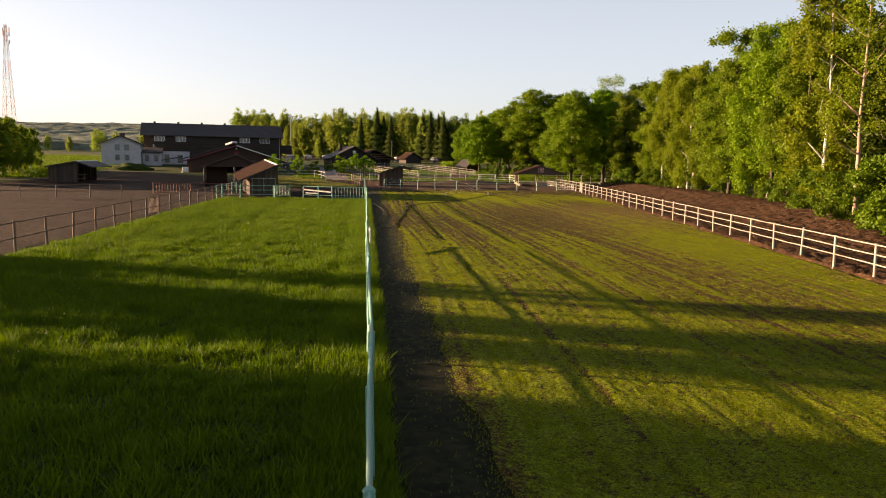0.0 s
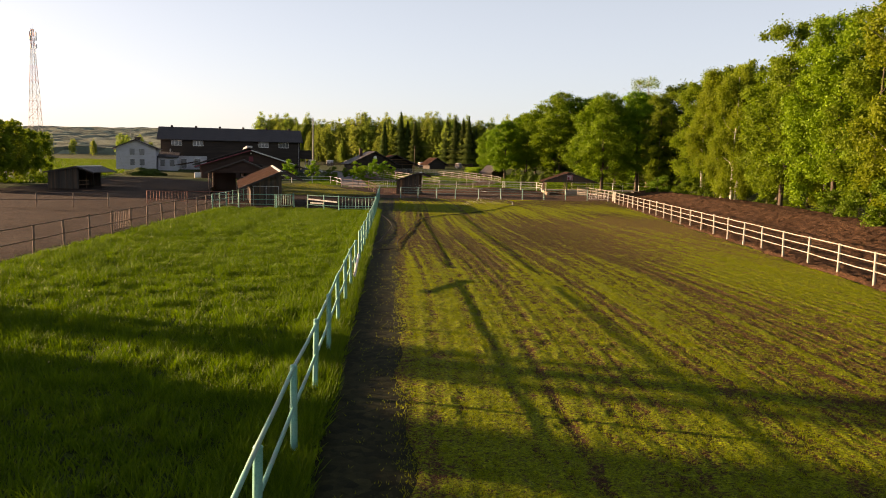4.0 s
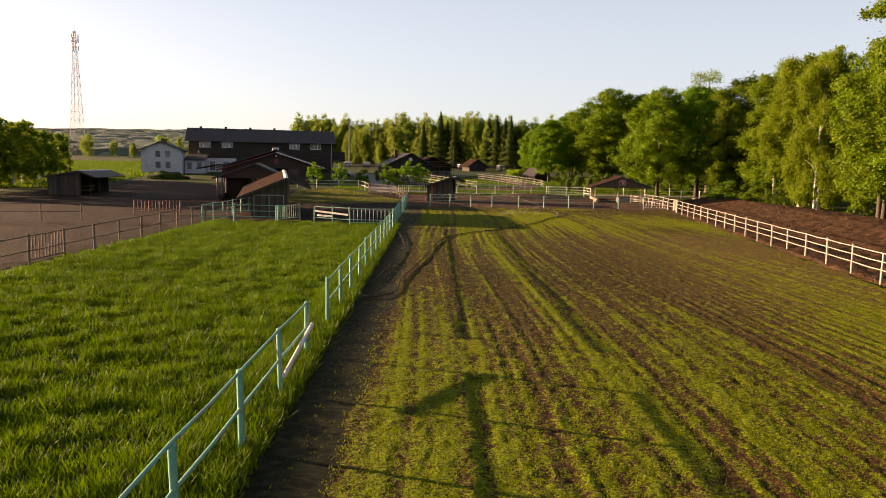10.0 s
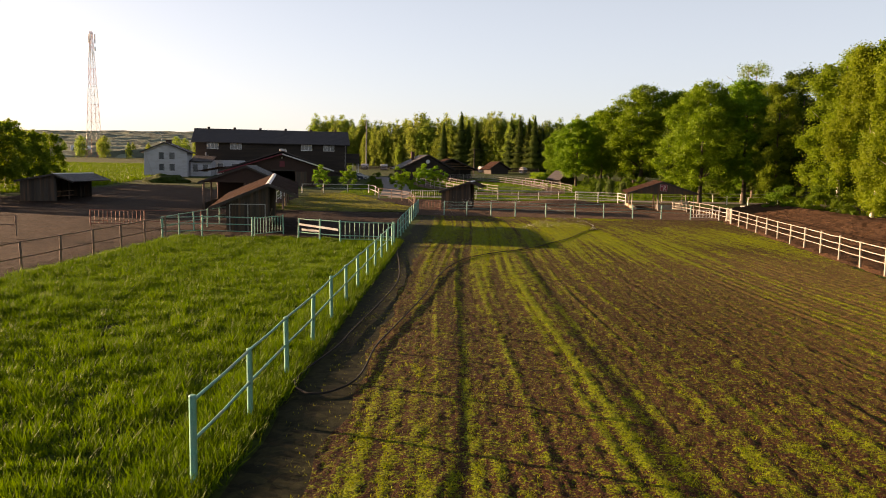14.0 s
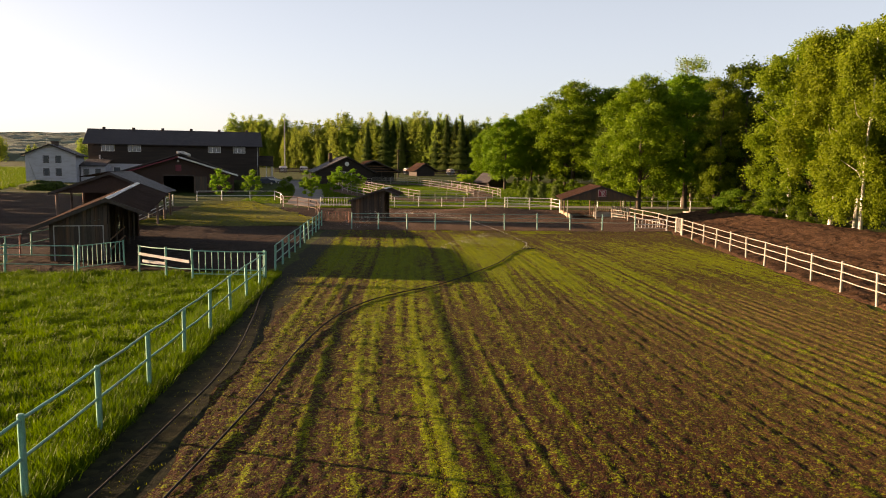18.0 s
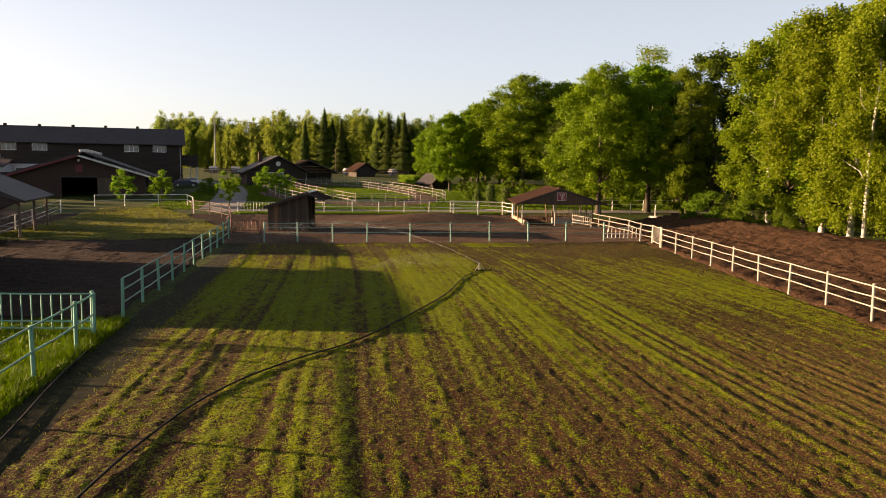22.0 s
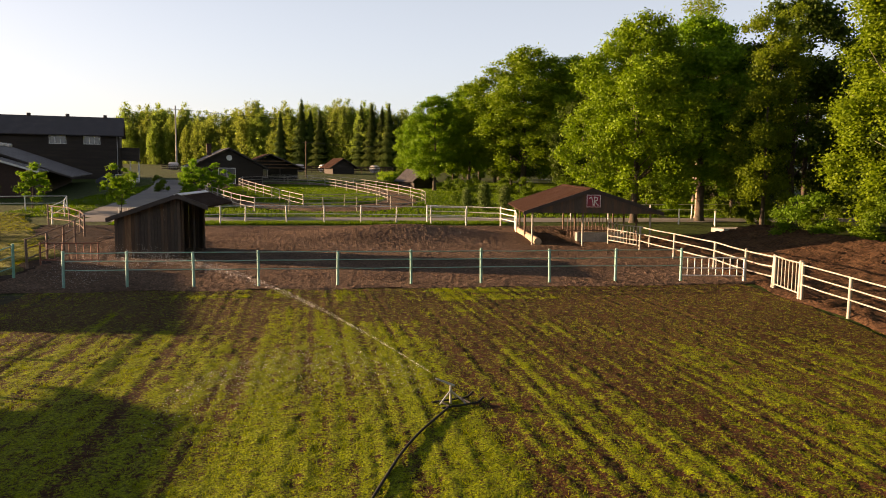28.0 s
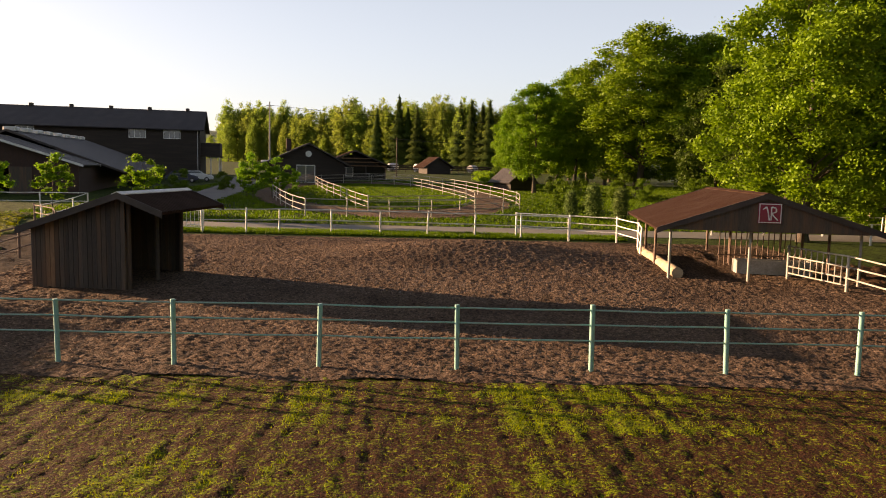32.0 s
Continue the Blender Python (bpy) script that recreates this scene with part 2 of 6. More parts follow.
HOUSEWALL = surface("pale brick wall", (0.40, 0.41, 0.44), (0.52, 0.52, 0.54), (0.36, 0.35, 0.35), scale=(1, 1, 4), fine=9, coarse=0.5, rough=0.85, bump_d=0.006)
TRIMWHITE = surface("white window paint", (0.66, 0.66, 0.64), (0.78, 0.78, 0.75), (0.5, 0.48, 0.45), rough=0.5, bump_d=0.001)
CONCRETE = surface("concrete", (0.26, 0.25, 0.23), (0.40, 0.38, 0.35), (0.20, 0.18, 0.15), fine=14, rough=0.9, bump_d=0.006)
ROAD = surface("worn asphalt", (0.13, 0.125, 0.12), (0.19, 0.185, 0.18), (0.22, 0.20, 0.17), fine=25, coarse=0.25, rough=0.9, bump_d=0.01)
BARK = surface("bark", (0.045, 0.034, 0.026), (0.11, 0.085, 0.066), (0.07, 0.075, 0.05), scale=(3, 3, 0.7), fine=6, coarse=0.6, rough=0.95, bump_s=0.8, bump_d=0.03)
BIRCHBARK = surface("birch bark", (0.52, 0.49, 0.44), (0.70, 0.67, 0.61), (0.05, 0.045, 0.04), scale=(0.7, 0.7, 2.2), fine=5, coarse=1.1, rough=0.8, bump_d=0.01)
PINEBARK = surface("reddish pine bark", (0.30, 0.21, 0.16), (0.46, 0.36, 0.29), (0.16, 0.11, 0.08), scale=(2, 2, 0.8), fine=6, coarse=0.7, rough=0.9, bump_d=0.02)
RUBBER = surface("black hose", (0.012, 0.012, 0.013), (0.024, 0.024, 0.025), (0.03, 0.027, 0.024), rough=0.9, bump_d=0.001)
STEEL = surface("dull metal", (0.33, 0.34, 0.35), (0.48, 0.49, 0.50), (0.25, 0.22, 0.2), rough=0.45, metal=0.7, bump_d=0.001)
GLASS, gn_, gl_, gb_ = nodes_of("window glass")
gb_.inputs["Base Color"].default_value, gb_.inputs["Roughness"].default_value, gb_.inputs["IOR"].default_value = (0.10, 0.11, 0.12, 1), 0.06, 1.5
gb_.inputs["Specular IOR Level"].default_value = 0.8
FIELD = field_material()
SOIL = soil_material("trampled paddock soil", (0.046, 0.028, 0.019), (0.140, 0.091, 0.062), (0.36, 0.260, 0.190), 0.08, 13.0)
DARKSOIL = soil_material("dark churned soil", (0.012, 0.006, 0.004), (0.032, 0.017, 0.010), (0.099, 0.055, 0.031), 0.06, 6.0)
SOILRED = soil_material("red brown dug soil", (0.026, 0.012, 0.006), (0.088, 0.046, 0.024), (0.22, 0.130, 0.070), 0.06)
# bare olive soil, darkened further for the tall grass's shade across it
SHADETRACK = soil_material("wheel track with grass shade", (0.011, 0.012, 0.004), (0.020, 0.022, 0.007), (0.038, 0.038, 0.013), 0.015, 5.0)
LAWN = soil_material("meadow turf", (0.017, 0.030, 0.005), (0.039, 0.064, 0.008), (0.075, 0.105, 0.017), 0.05, 5.0)
TURFTHIN = soil_material("thin grazed turf", (0.057, 0.052, 0.016), (0.115, 0.127, 0.024), (0.220, 0.213, 0.046), 0.07, 8.0)
# pale greyed green: the haze of distance is put into this colour
HAZEWOOD = soil_material("far woods with haze", (0.120, 0.150, 0.110), (0.165, 0.200, 0.145), (0.22, 0.250, 0.18), 1.0, 0.12)
OAKLEAF = leaf_material("oak leaves", (0.073, 0.158, 0.006), (0.183, 0.315, 0.012), 0.33)
BIRCHLEAF = leaf_material("birch leaves", (0.100, 0.165, 0.007), (0.200, 0.275, 0.016), 0.5)
OLIVELEAF = leaf_material("olive leaves", (0.080, 0.132, 0.006), (0.160, 0.220, 0.013), 0.5)
# leaf tone lowered to carry the shade inside the wood
DARKLEAF = leaf_material("leaves with shade in colour", (0.030, 0.058, 0.005), (0.068, 0.109, 0.009), 0.4)
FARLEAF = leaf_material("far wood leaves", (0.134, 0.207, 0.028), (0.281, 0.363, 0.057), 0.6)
NEEDLE = leaf_material("spruce needles", (0.051, 0.090, 0.018), (0.119, 0.169, 0.036), 0.4)
YOUNGLEAF = leaf_material("young leaves", (0.085, 0.185, 0.008), (0.170, 0.310, 0.014), 0.5)
BUSHLEAF = leaf_material("bush leaves", (0.050, 0.105, 0.005), (0.120, 0.205, 0.010), 0.35)
GRASSBLADE = leaf_material("tall grass", (0.030, 0.077, 0.001), (0.120, 0.199, 0.004), 0.42)
SHORTGRASS = leaf_material("young field grass", (0.097, 0.120, 0.002), (0.222, 0.247, 0.006), 0.55)


# ---- small tools ----
def part(name, bm, material, parent=None, label=""):
    me = bpy.data.meshes.new(name)
    bm.normal_update()
    bm.to_mesh(me)
    bm.free()
    me.materials.append(material)
    ob = new(name, me)
    ob.parent = parent
    return tagged(ob, label)


def piece(name, me, parent, m=None):
    ob = new(name, me)
    ob.parent = parent
    if m is not None:
        ob.matrix_basis = m
    return ob


def root(name, m, label, category, group="", kind=""):
    ob = new(name)
    ob.empty_display_size = 0.3
    ob.matrix_basis = m
    return tagged(ob, label, category, group, kind)


def gz(x, y):
    """Height of the lie of the land: level field, then a slow rise towards the yard."""
    k = (y - 4) / 4
    return 0.078 * (k if k > 30 else math.log1p(math.exp(max(k, -40))))


def box(bm, x0, x1, y0, y1, z0, z1, m=None, bevel=0.0):
    vs = [bm.verts.new((x, y, z)) for x in (x0, x1) for y in (y0, y1) for z in (z0, z1)]
    if m is not None:
        for v in vs:
            v.co = m @ v.co
    fs = [bm.faces.new([vs[i] for i in q]) for q in ((0, 1, 3, 2), (4, 6, 7, 5), (0, 4, 5, 1), (2, 3, 7, 6), (0, 2, 6, 4), (1, 5, 7, 3))]
    if bevel:
        bmesh.ops.bevel(bm, geom=list({e for f in fs for e in f.edges}), offset=bevel, segments=1, affect='EDGES')


def tube(bm, p, q, r, r2=None, seg=6, caps=True):
    p, q = Vector(p), Vector(q)
    r2 = r if r2 is None else r2
    w = (q - p).normalized()
    u = w.orthogonal().normalized()
    v = w.cross(u)
    rings = []
    for c, rad in ((p, r), (q, r2)):
        rings.append([bm.verts.new(c + (u * math.cos(a) + v * math.sin(a)) * rad) for a in (2 * math.pi * i / seg for i in range(seg))])
    for i in range(seg):
        f = bm.faces.new((rings[0][i], rings[0][(i + 1) % seg], rings[1][(i + 1) % seg], rings[1][i]))
        f.smooth = True
    if caps:
        bm.faces.new([bm.verts.new(x.co) for x in rings[0][::-1]])
        bm.faces.new([bm.verts.new(x.co) for x in rings[1]])


def slab(bm, quad, thick):
    """A sheet of that thickness under four corners, given round its top."""
    top = [Vector(p) for p in quad]
    nrm = (top[1] - top[0]).cross(top[2] - top[0]).normalized()
    if nrm.z < 0:
        top.reverse()
        nrm.negate()
    a = [bm.verts.new(p) for p in top]
    b = [bm.verts.new(p - nrm * thick) for p in top]
    bm.faces.new(a)
    bm.faces.new(b[::-1])
    for i in range(4):
        j = (i + 1) % 4
        bm.faces.new((a[j], a[i], b[i], b[j]))


def prism(bm, outline, y0, y1):
    """A plate: an outline of (x, z) swept from y0 to y1."""
    a = [bm.verts.new((x, y0, z)) for x, z in outline]
    b = [bm.verts.new((x, y1, z)) for x, z in outline]
    bm.faces.new(a)
    bm.faces.new(b[::-1])
    for i in range(len(a)):
        j = (i + 1) % len(a)
        bm.faces.new((a[j], a[i], b[i], b[j]))


def quick_mesh(name, verts, faces, material, smooth=False):
    me = bpy.data.meshes.new(name)
    me.from_pydata(verts, [], faces)
    me.materials.append(material)
    if smooth:
        me.polygons.foreach_set("use_smooth", [True] * len(me.polygons))
    return me


def soup(name, verts, per, material):
    """A mesh of many loose polygons with `per` corners each, from an array of corners."""
    n = len(verts)
    me = bpy.data.meshes.new(name)
    me.vertices.add(n)
    me.vertices.foreach_set("co", np.ascontiguousarray(verts, dtype=np.float32).ravel())
    me.loops.add(n)
    me.loops.foreach_set("vertex_index", np.arange(n, dtype=np.int32))
    me.polygons.add(n // per)
    me.polygons.foreach_set("loop_start", np.arange(0, n, per, dtype=np.int32))
    me.polygons.foreach_set("loop_total", np.full(n // per, per, dtype=np.int32))
    me.materials.append(material)
    me.update()
    me.validate()
    return me

# ---- ground ----
def fence_x(y):
    """The line of the long white fence."""
    return 30.2 + 0.142 * y


def bank_x(y):
    """Where the dug strip beside the white fence ends at the wood."""
    return 45.5 + 0.00 * y if y > -5 else 45.5 - 0.00355 * (y + 5) ** 2


def hill(x, y):
    s = min(max((y - 420) / 1100, 0), 1)
    return s * s * (3 - 2 * s) * (54 + 3 * math.sin(x / 310 + 1.1) + 1.5 * math.sin(x / 120))


def land(x, y):
    return gz(x, y) * (1 if y < 400 else 400 / y) + hill(x, y)


def steps_out(near, far, count):
    return [near + (far - near) * (i / count) ** 2.6 for i in range(1, count + 1)]


gx = [-v for v in reversed(steps_out(80, 2600, 26))] + [x for x in np.arange(-80, 80.1, 4)] + steps_out(80, 2600, 26)
gy = [-v for v in reversed(steps_out(130, 1500, 12))] + [y for y in np.arange(-130, 220.1, 4)] + steps_out(220, 2600, 40)
ground = tagged(new("ground", quick_mesh("ground", [(x, y, land(x, y)) for y in gy for x in gx],
                [(j * len(gx) + i, j * len(gx) + i + 1, (j + 1) * len(gx) + i + 1, (j + 1) * len(gx) + i)
                 for j in range(len(gy) - 1) for i in range(len(gx) - 1)], LAWN, True)),
                "green meadow turf rising gently towards the yard", "ground", kind="structure")


def patch(name, label, y0, y1, left, right, step, off, material, rise=None, category="ground", wob=0.35):
    """A sheet laid over the land between two edges, each a function of y, with an uneven border."""
    ny = max(2, int((y1 - y0) / step))
    nx = max(2, int(max(right(y) - left(y) for y in np.linspace(y0, y1, 9)) / step))
    vs = []
    for j in range(ny + 1):
        y = y0 + (y1 - y0) * j / ny
        a, b = left(y), right(y)
        a += wob * noise.noise((y * 0.45, 3.7, off * 91))
        b += wob * noise.noise((y * 0.45, 9.1, off * 57))
        for i in range(nx + 1):
            x = a + (b - a) * i / nx
            yy = y + wob * noise.noise((x * 0.45, y0, off * 31)) * (1 if j in (0, ny) else 0)
            z = rise(x, y) if rise else 0.0
            edge = min(i, nx - i, j, ny - j)
            vs.append((x, yy, gz(x, y) + off + (z if edge > 0 else min(z, 0))))
    w = nx + 1
    fs = [(j * w + i, j * w + i + 1, (j + 1) * w + i + 1, (j + 1) * w + i) for j in range(ny) for i in range(nx)]
    return tagged(new(name, quick_mesh(name, vs, fs, material, True)), label, category, kind="structure")


def clods(amp, scale):
    def f(x, y):
        return amp * (0.5 + noise.noise((x * scale, y * scale, 1.3)) * 0.6 + noise.noise((x * scale * 2.7, y * scale * 2.7, 5.1)) * 0.4)
    return f


def trampled(x, y):
    mound = 0.75 * math.exp(-((x - 17) / 6.0) ** 2 - ((y - 18.5) / 3.0) ** 2)
    return mound + 0.035 * abs(noise.noise((x * 2.9, y * 3.3, 1.3))) + 0.075 * abs(noise.noise((x * 8.0, y * 9.0, 8.0)))


def lattice_noise(seed, sx, sy):
    """Smooth random values on a wrapped lattice, as a function of arrays."""
    t = np.random.default_rng(seed).uniform(0, 1, (256, 256))
    def f(x, y):
        a, b = x * sx, y * sy
        i, j = np.floor(a).astype(int), np.floor(b).astype(int)
        p, q = a - i, b - j
        p, q = p * p * (3 - 2 * p), q * q * (3 - 2 * q)
        g = lambda di, dj: t[(i + di) % 256, (j + dj) % 256]
        return (g(0, 0) * (1 - p) + g(1, 0) * p) * (1 - q) + (g(0, 1) * (1 - p) + g(1, 1) * p) * q
    return f


WHEEL = lattice_noise(27, 1.0, 0.02)
ROW, ROW2, BLOT, CLOD, HEAD, HEADROW = lattice_noise(21, 4.0, 0.03), lattice_noise(22, 6.4, 0.06), lattice_noise(23, 0.16, 0.06), lattice_noise(24, 3.0, 1.6), lattice_noise(25, 0.7, 0.35), lattice_noise(26, 0.12, 1.7)


def sown(x, y):
    """How much of the ground the new grass covers: strips along the rows, thinner over the dug parts."""
    xr = x + 0.35 * np.sin(y * 0.11) + 0.02 * (y + 40) * (x > 13)
    k = ROW(xr, y) * 0.42 + ROW2(xr * 1.3, y) * 0.38 + 0.10 + BLOT(x, y) * 0.6
    k = k - 0.22 * np.exp(-((WHEEL(xr, y) - 0.5) / 0.05) ** 2) + 0.18 * (CLOD(x * 1.1, y * 0.9) - 0.5) + 0.03 * np.sin(xr * 14.6 + 3.0 * BLOT(x * 2, y))
    k = k + 0.05 * (1 / (1 + np.exp((y + 66) / 4.0))) - 0.020 * np.maximum(0, x - 12) / (1 + np.exp(-(y + 72) / 4.0)) - 0.10 * np.exp(-((y + 48) / 15.0) ** 2)
    k = k + 0.21 * np.exp(-((y + 21) / 8.0) ** 2) - 0.24 / (1 + np.exp(-(y + 8.5) / 1.5)) + 0.08 * np.exp(-((y + 2.0) / 0.8) ** 2)
    k = k + (0.02 + 0.10 * ROW2(x * 0.3, y * 2)) * np.sin(xr * 15.5 + 9.0 * ROW(x * 0.15, y * 1.3)) * (1 - 0.6 / (1 + np.exp(-(y + 22) / 4.0)))
    head = 1 / (1 + np.exp(-(y + 14) / 3.0))
    k = k + 0.38 * (CLOD(x * 2.1, y * 2.4) - 0.5) + head * (0.4 * HEAD(x, y) - 0.18) - 0.30 * head * (ROW(xr, y) * 0.55 + ROW2(xr, y) * 0.45 - 0.5)
    k = k + (HEADROW(x, y) - 0.5) * 0.45 / (1 + np.exp(-(y + 6) / 0.8))
    k = k + (0.09 - 0.22 * (ROW(xr, y) * 0.55 + ROW2(xr, y) * 0.45 - 0.5)) / (1 + np.exp((y + 62) / 5.0))
    west = 1 / (1 + np.exp((x - 11) / 1.5))
    k = k - 0.14 / (1 + np.exp((x - 5.5) / 0.8)) / (1 + np.exp(-(y + 31) / 2.0))
    k = k - 0.36 * west * np.exp(-((y + 54) / 13.0) ** 2) + (0.06 + 0.10 * (1 - west)) * np.exp(-((y + 31) / 9.0) ** 2)
    k = k - 0.17 / (1 + np.exp((12.5 - x) / 1.0)) / (1 + np.exp((y + 36) / 1.5)) / (1 + np.exp(-(y + 66) / 3.0))
    k = k - 0.15 / (1 + np.exp((20 - x) / 1.5)) / (1 + np.exp(-(y + 18) / 3.0))
    k = k + 0.16 * np.exp(-((xr - 6.9) / 0.22) ** 2) + 0.10 * np.exp(-((x - 2.4) / 0.45) ** 2)
    return np.clip((k - 0.53) * 2.2, 0, 1) * np.clip((x - 1.45) * 1.2, 0.0, 1)


def grid_mesh(name, xyz, material):
    """A smooth sheet from an array of rows of points."""
    ny, nx = xyz.shape[:2]
    i = (np.arange(ny - 1)[:, None] * nx + np.arange(nx - 1)[None, :]).ravel()
    loops = np.stack([i, i + 1, i + 1 + nx, i + nx], 1).astype(np.int32)
    me = bpy.data.meshes.new(name)
    me.vertices.add(nx * ny)
    me.vertices.foreach_set("co", np.ascontiguousarray(xyz, dtype=np.float32).ravel())
    me.loops.add(loops.size)
    me.loops.foreach_set("vertex_index", loops.ravel())
    me.polygons.add(len(loops))
    me.polygons.foreach_set("loop_start", np.arange(0, loops.size, 4, dtype=np.int32))
    me.polygons.foreach_set("loop_total", np.full(len(loops), 4, dtype=np.int32))
    me.polygons.foreach_set("use_smooth", np.ones(len(loops), dtype=bool))
    me.materials.append(material)
    me.update()
    return me


step_up = lambda v: np.clip(v, 0, 1) ** 2 * (3 - 2 * np.clip(v, 0, 1))
fx_n, fy_n = 440, 1100
yy = np.linspace(-124, -0.8, fy_n)[:, None]
uu = np.linspace(0, 1, fx_n)[None, :]
xx = 1.7 + 0.10 * np.sin(yy * 0.7) + 0.08 * np.sin(yy * 1.9) + uu * (fence_x(yy) - 2.1) + 0 * yy
yy = yy + 0 * xx
cov = sown(xx, yy)
xr_ = xx + 0.35 * np.sin(yy * 0.11) + 0.02 * (yy + 40) * (xx > 13)
zz = 0.05 + 0.014 * (cov - 0.5) + (0.003 + 0.006 * step_up((xx - 12) / 5) * step_up((-30 - yy) / 8)) * np.sin(xr_ * 14.6 + 3.0 * BLOT(xx * 2, yy)) + 0.018 * (ROW2(xr_, yy) - 0.5)
zz = zz + 0.020 * (CLOD(xx * 1.7, yy * 2.4) - 0.5) + 0.026 * (CLOD(xx * 4.3, yy * 5.1) - 0.5)
fm = grid_mesh("field", np.stack([xx, yy, zz], 2), FIELD)
fm.attributes.new("cover", 'FLOAT', 'POINT').data.foreach_set("value", (0.26 + 0.52 * cov).astype(np.float32).ravel())
fm.attributes.new("dry", 'FLOAT', 'POINT').data.foreach_set("value", (step_up((xx - 10) / 9) * step_up((-28 - yy) / 10) * (0.75 + 0.25 * BLOT(xx * 3, yy * 3)) + 0.3 * step_up((-70 - yy) / 12)).clip(0, 1).astype(np.float32).ravel())
tagged(new("field", fm), "sown field with grass in strips over brown soil", "ground", kind="structure")
patch("track", "bare wheel track beside the green fence, grass shade in its colour", -124, -1.5, lambda y: 0.35, lambda y: 2.9, 0.5, 0.012, SHADETRACK, clods(0.015, 1.2))
patch("paddock_soil", "trampled brown paddock soil full of hoof prints", -0.9, 25.5, lambda y: -0.3 - 0.05 * y, lambda y: 33.0, 0.075, 0.03, SOIL, trampled)
patch("middle_paddock", "bare dark ground between shed and fence", -26.5, 26, lambda y: -14.5 - 0.1 * (y + 26), lambda y: -0.4, 0.22, 0.02, DARKSOIL, clods(0.09, 2.6))
patch("thin_turf", "thin grazed turf with bare earth", 2, 36, lambda y: -17.5, lambda y: -1.2 - max(0, y - 10) * 0.42, 0.16, 0.06, TURFTHIN, clods(0.13, 4.0), wob=1.2)
patch("left_paddock", "wide bare paddock of dark trampled soil", -85, 52, lambda y: -52.0, lambda y: -15.2 if y < 20 else -15.2 - (y - 20) * 0.9, 0.45, 0.016, DARKSOIL, clods(0.08, 1.6), wob=0.6)
patch("dug_strip", "strip of dug red brown soil beside the white fence", -110, 18, lambda y: fence_x(y) - 0.2, lambda y: bank_x(y), 0.25, 0.02, SOILRED,
      lambda x, y: clods(0.22, 2.8)(x, y) + 0.9 * max(0, min(1, (x - fence_x(y) - 4) / 6)) * (1 - max(0, min(1, (x - bank_x(y) + 4) / 4))))
patch("road", "grey worn asphalt lane", 28.9, 32.8, lambda y: -6.0, lambda y: 60.0, 0.8, 0.035, ROAD, None, "road", 0.15)
patch("drive", "grey asphalt drive up to the barn", 32.8, 112, lambda y: -5.2 - (y - 32) * 0.16 - 2.2 + 3.0 * math.sin((y - 32) * 0.03), lambda y: -5.2 - (y - 32) * 0.16 + 2.4 + 3.0 * math.sin((y - 32) * 0.03), 0.8, 0.03, ROAD, None, "road", 0.12)

# ---- fences ----
post_cache = {}


def post_mesh(h, r, material, square=False):
    key = (round(h, 2), r, material.name, square)
    if key not in post_cache:
        bm = bmesh.new()
        if square:
            box(bm, -r, r, -r, r, -0.1, h, bevel=r * 0.25)
        else:
            tube(bm, (0, 0, -0.1), (0, 0, h - r * 0.4), r, seg=8)
            tube(bm, (0, 0, h - r * 0.4), (0, 0, h), r * 1.12, r * 0.8, seg=8)
        me = bpy.data.meshes.new("post")
        bm.to_mesh(me)
        bm.free()
        me.materials.append(material)
        post_cache[key] = me
    return post_cache[key]


def along(p, q, step):
    n = max(1, round((Vector(q) - Vector(p)).length / step))
    return [(p[0] + (q[0] - p[0]) * i / n, p[1] + (q[1] - p[1]) * i / n) for i in range(n + 1)]


def fence(label, pts, material, h=1.4, rails=(1.35, 0.72), r=0.05, rr=0.028, barred=(), closed=False, group="", square=False, base=0.0):
    """Posts at the points with rails between them; barred: spans that carry upright bars like a gate."""
    x0, y0 = pts[0]
    top = root("fence", pose(x0, y0, gz(x0, y0)), label, "fence", group)
    inv = Vector((x0, y0, gz(x0, y0)))
    rnd = random.Random(round(x0 * 7 + y0 * 13))
    tops = []
    for x, y in pts:
        hh = h + rnd.uniform(-0.05, 0.05)
        lean = Vector((rnd.uniform(-0.03, 0.03), rnd.uniform(-0.03, 0.03), 0))
        b = Vector((x, y, gz(x, y) + base)) - inv
        m = Matrix.Translation(b) @ Euler((lean.y, lean.x, rnd.uniform(0, 0.6) if not square else 0)).to_matrix().to_4x4()
        piece("post", post_mesh(round(hh * 20) / 20, r, material, square), top, m)
        tops.append(m)
    spans = list(zip(range(len(pts) - 1), range(1, len(pts)))) + ([(len(pts) - 1, 0)] if closed else [])
    for k, (i, j) in enumerate(spans):
        for z in rails:
            bm = bmesh.new()
            a, c = tops[i] @ Vector((0, 0, z)), tops[j] @ Vector((0, 0, z))
            mid = (a + c) / 2 + Vector((0, 0, rnd.uniform(-0.03, 0.005)))
            tube(bm, a, mid, rr, seg=6)
            tube(bm, mid, c, rr, seg=6)
            part("rail", bm, material, top)
        if k in barred:
            a, c = tops[i] @ Vector((0, 0, 0)), tops[j] @ Vector((0, 0, 0))
            count = max(4, int((c - a).length / 0.28))
            for s in range(1, count):
                p = a.lerp(c, s / count)
                bm = bmesh.new()
                tube(bm, p + Vector((0, 0, 0.28)), p + Vector((0, 0, rails[0])), rr * 0.8, seg=5)
                part("bar", bm, material, top)
            bm = bmesh.new()
            tube(bm, a + Vector((0, 0, 0.28)), c + Vector((0, 0, 0.28)), rr, seg=6)
            part("rail", bm, material, top)
    return top


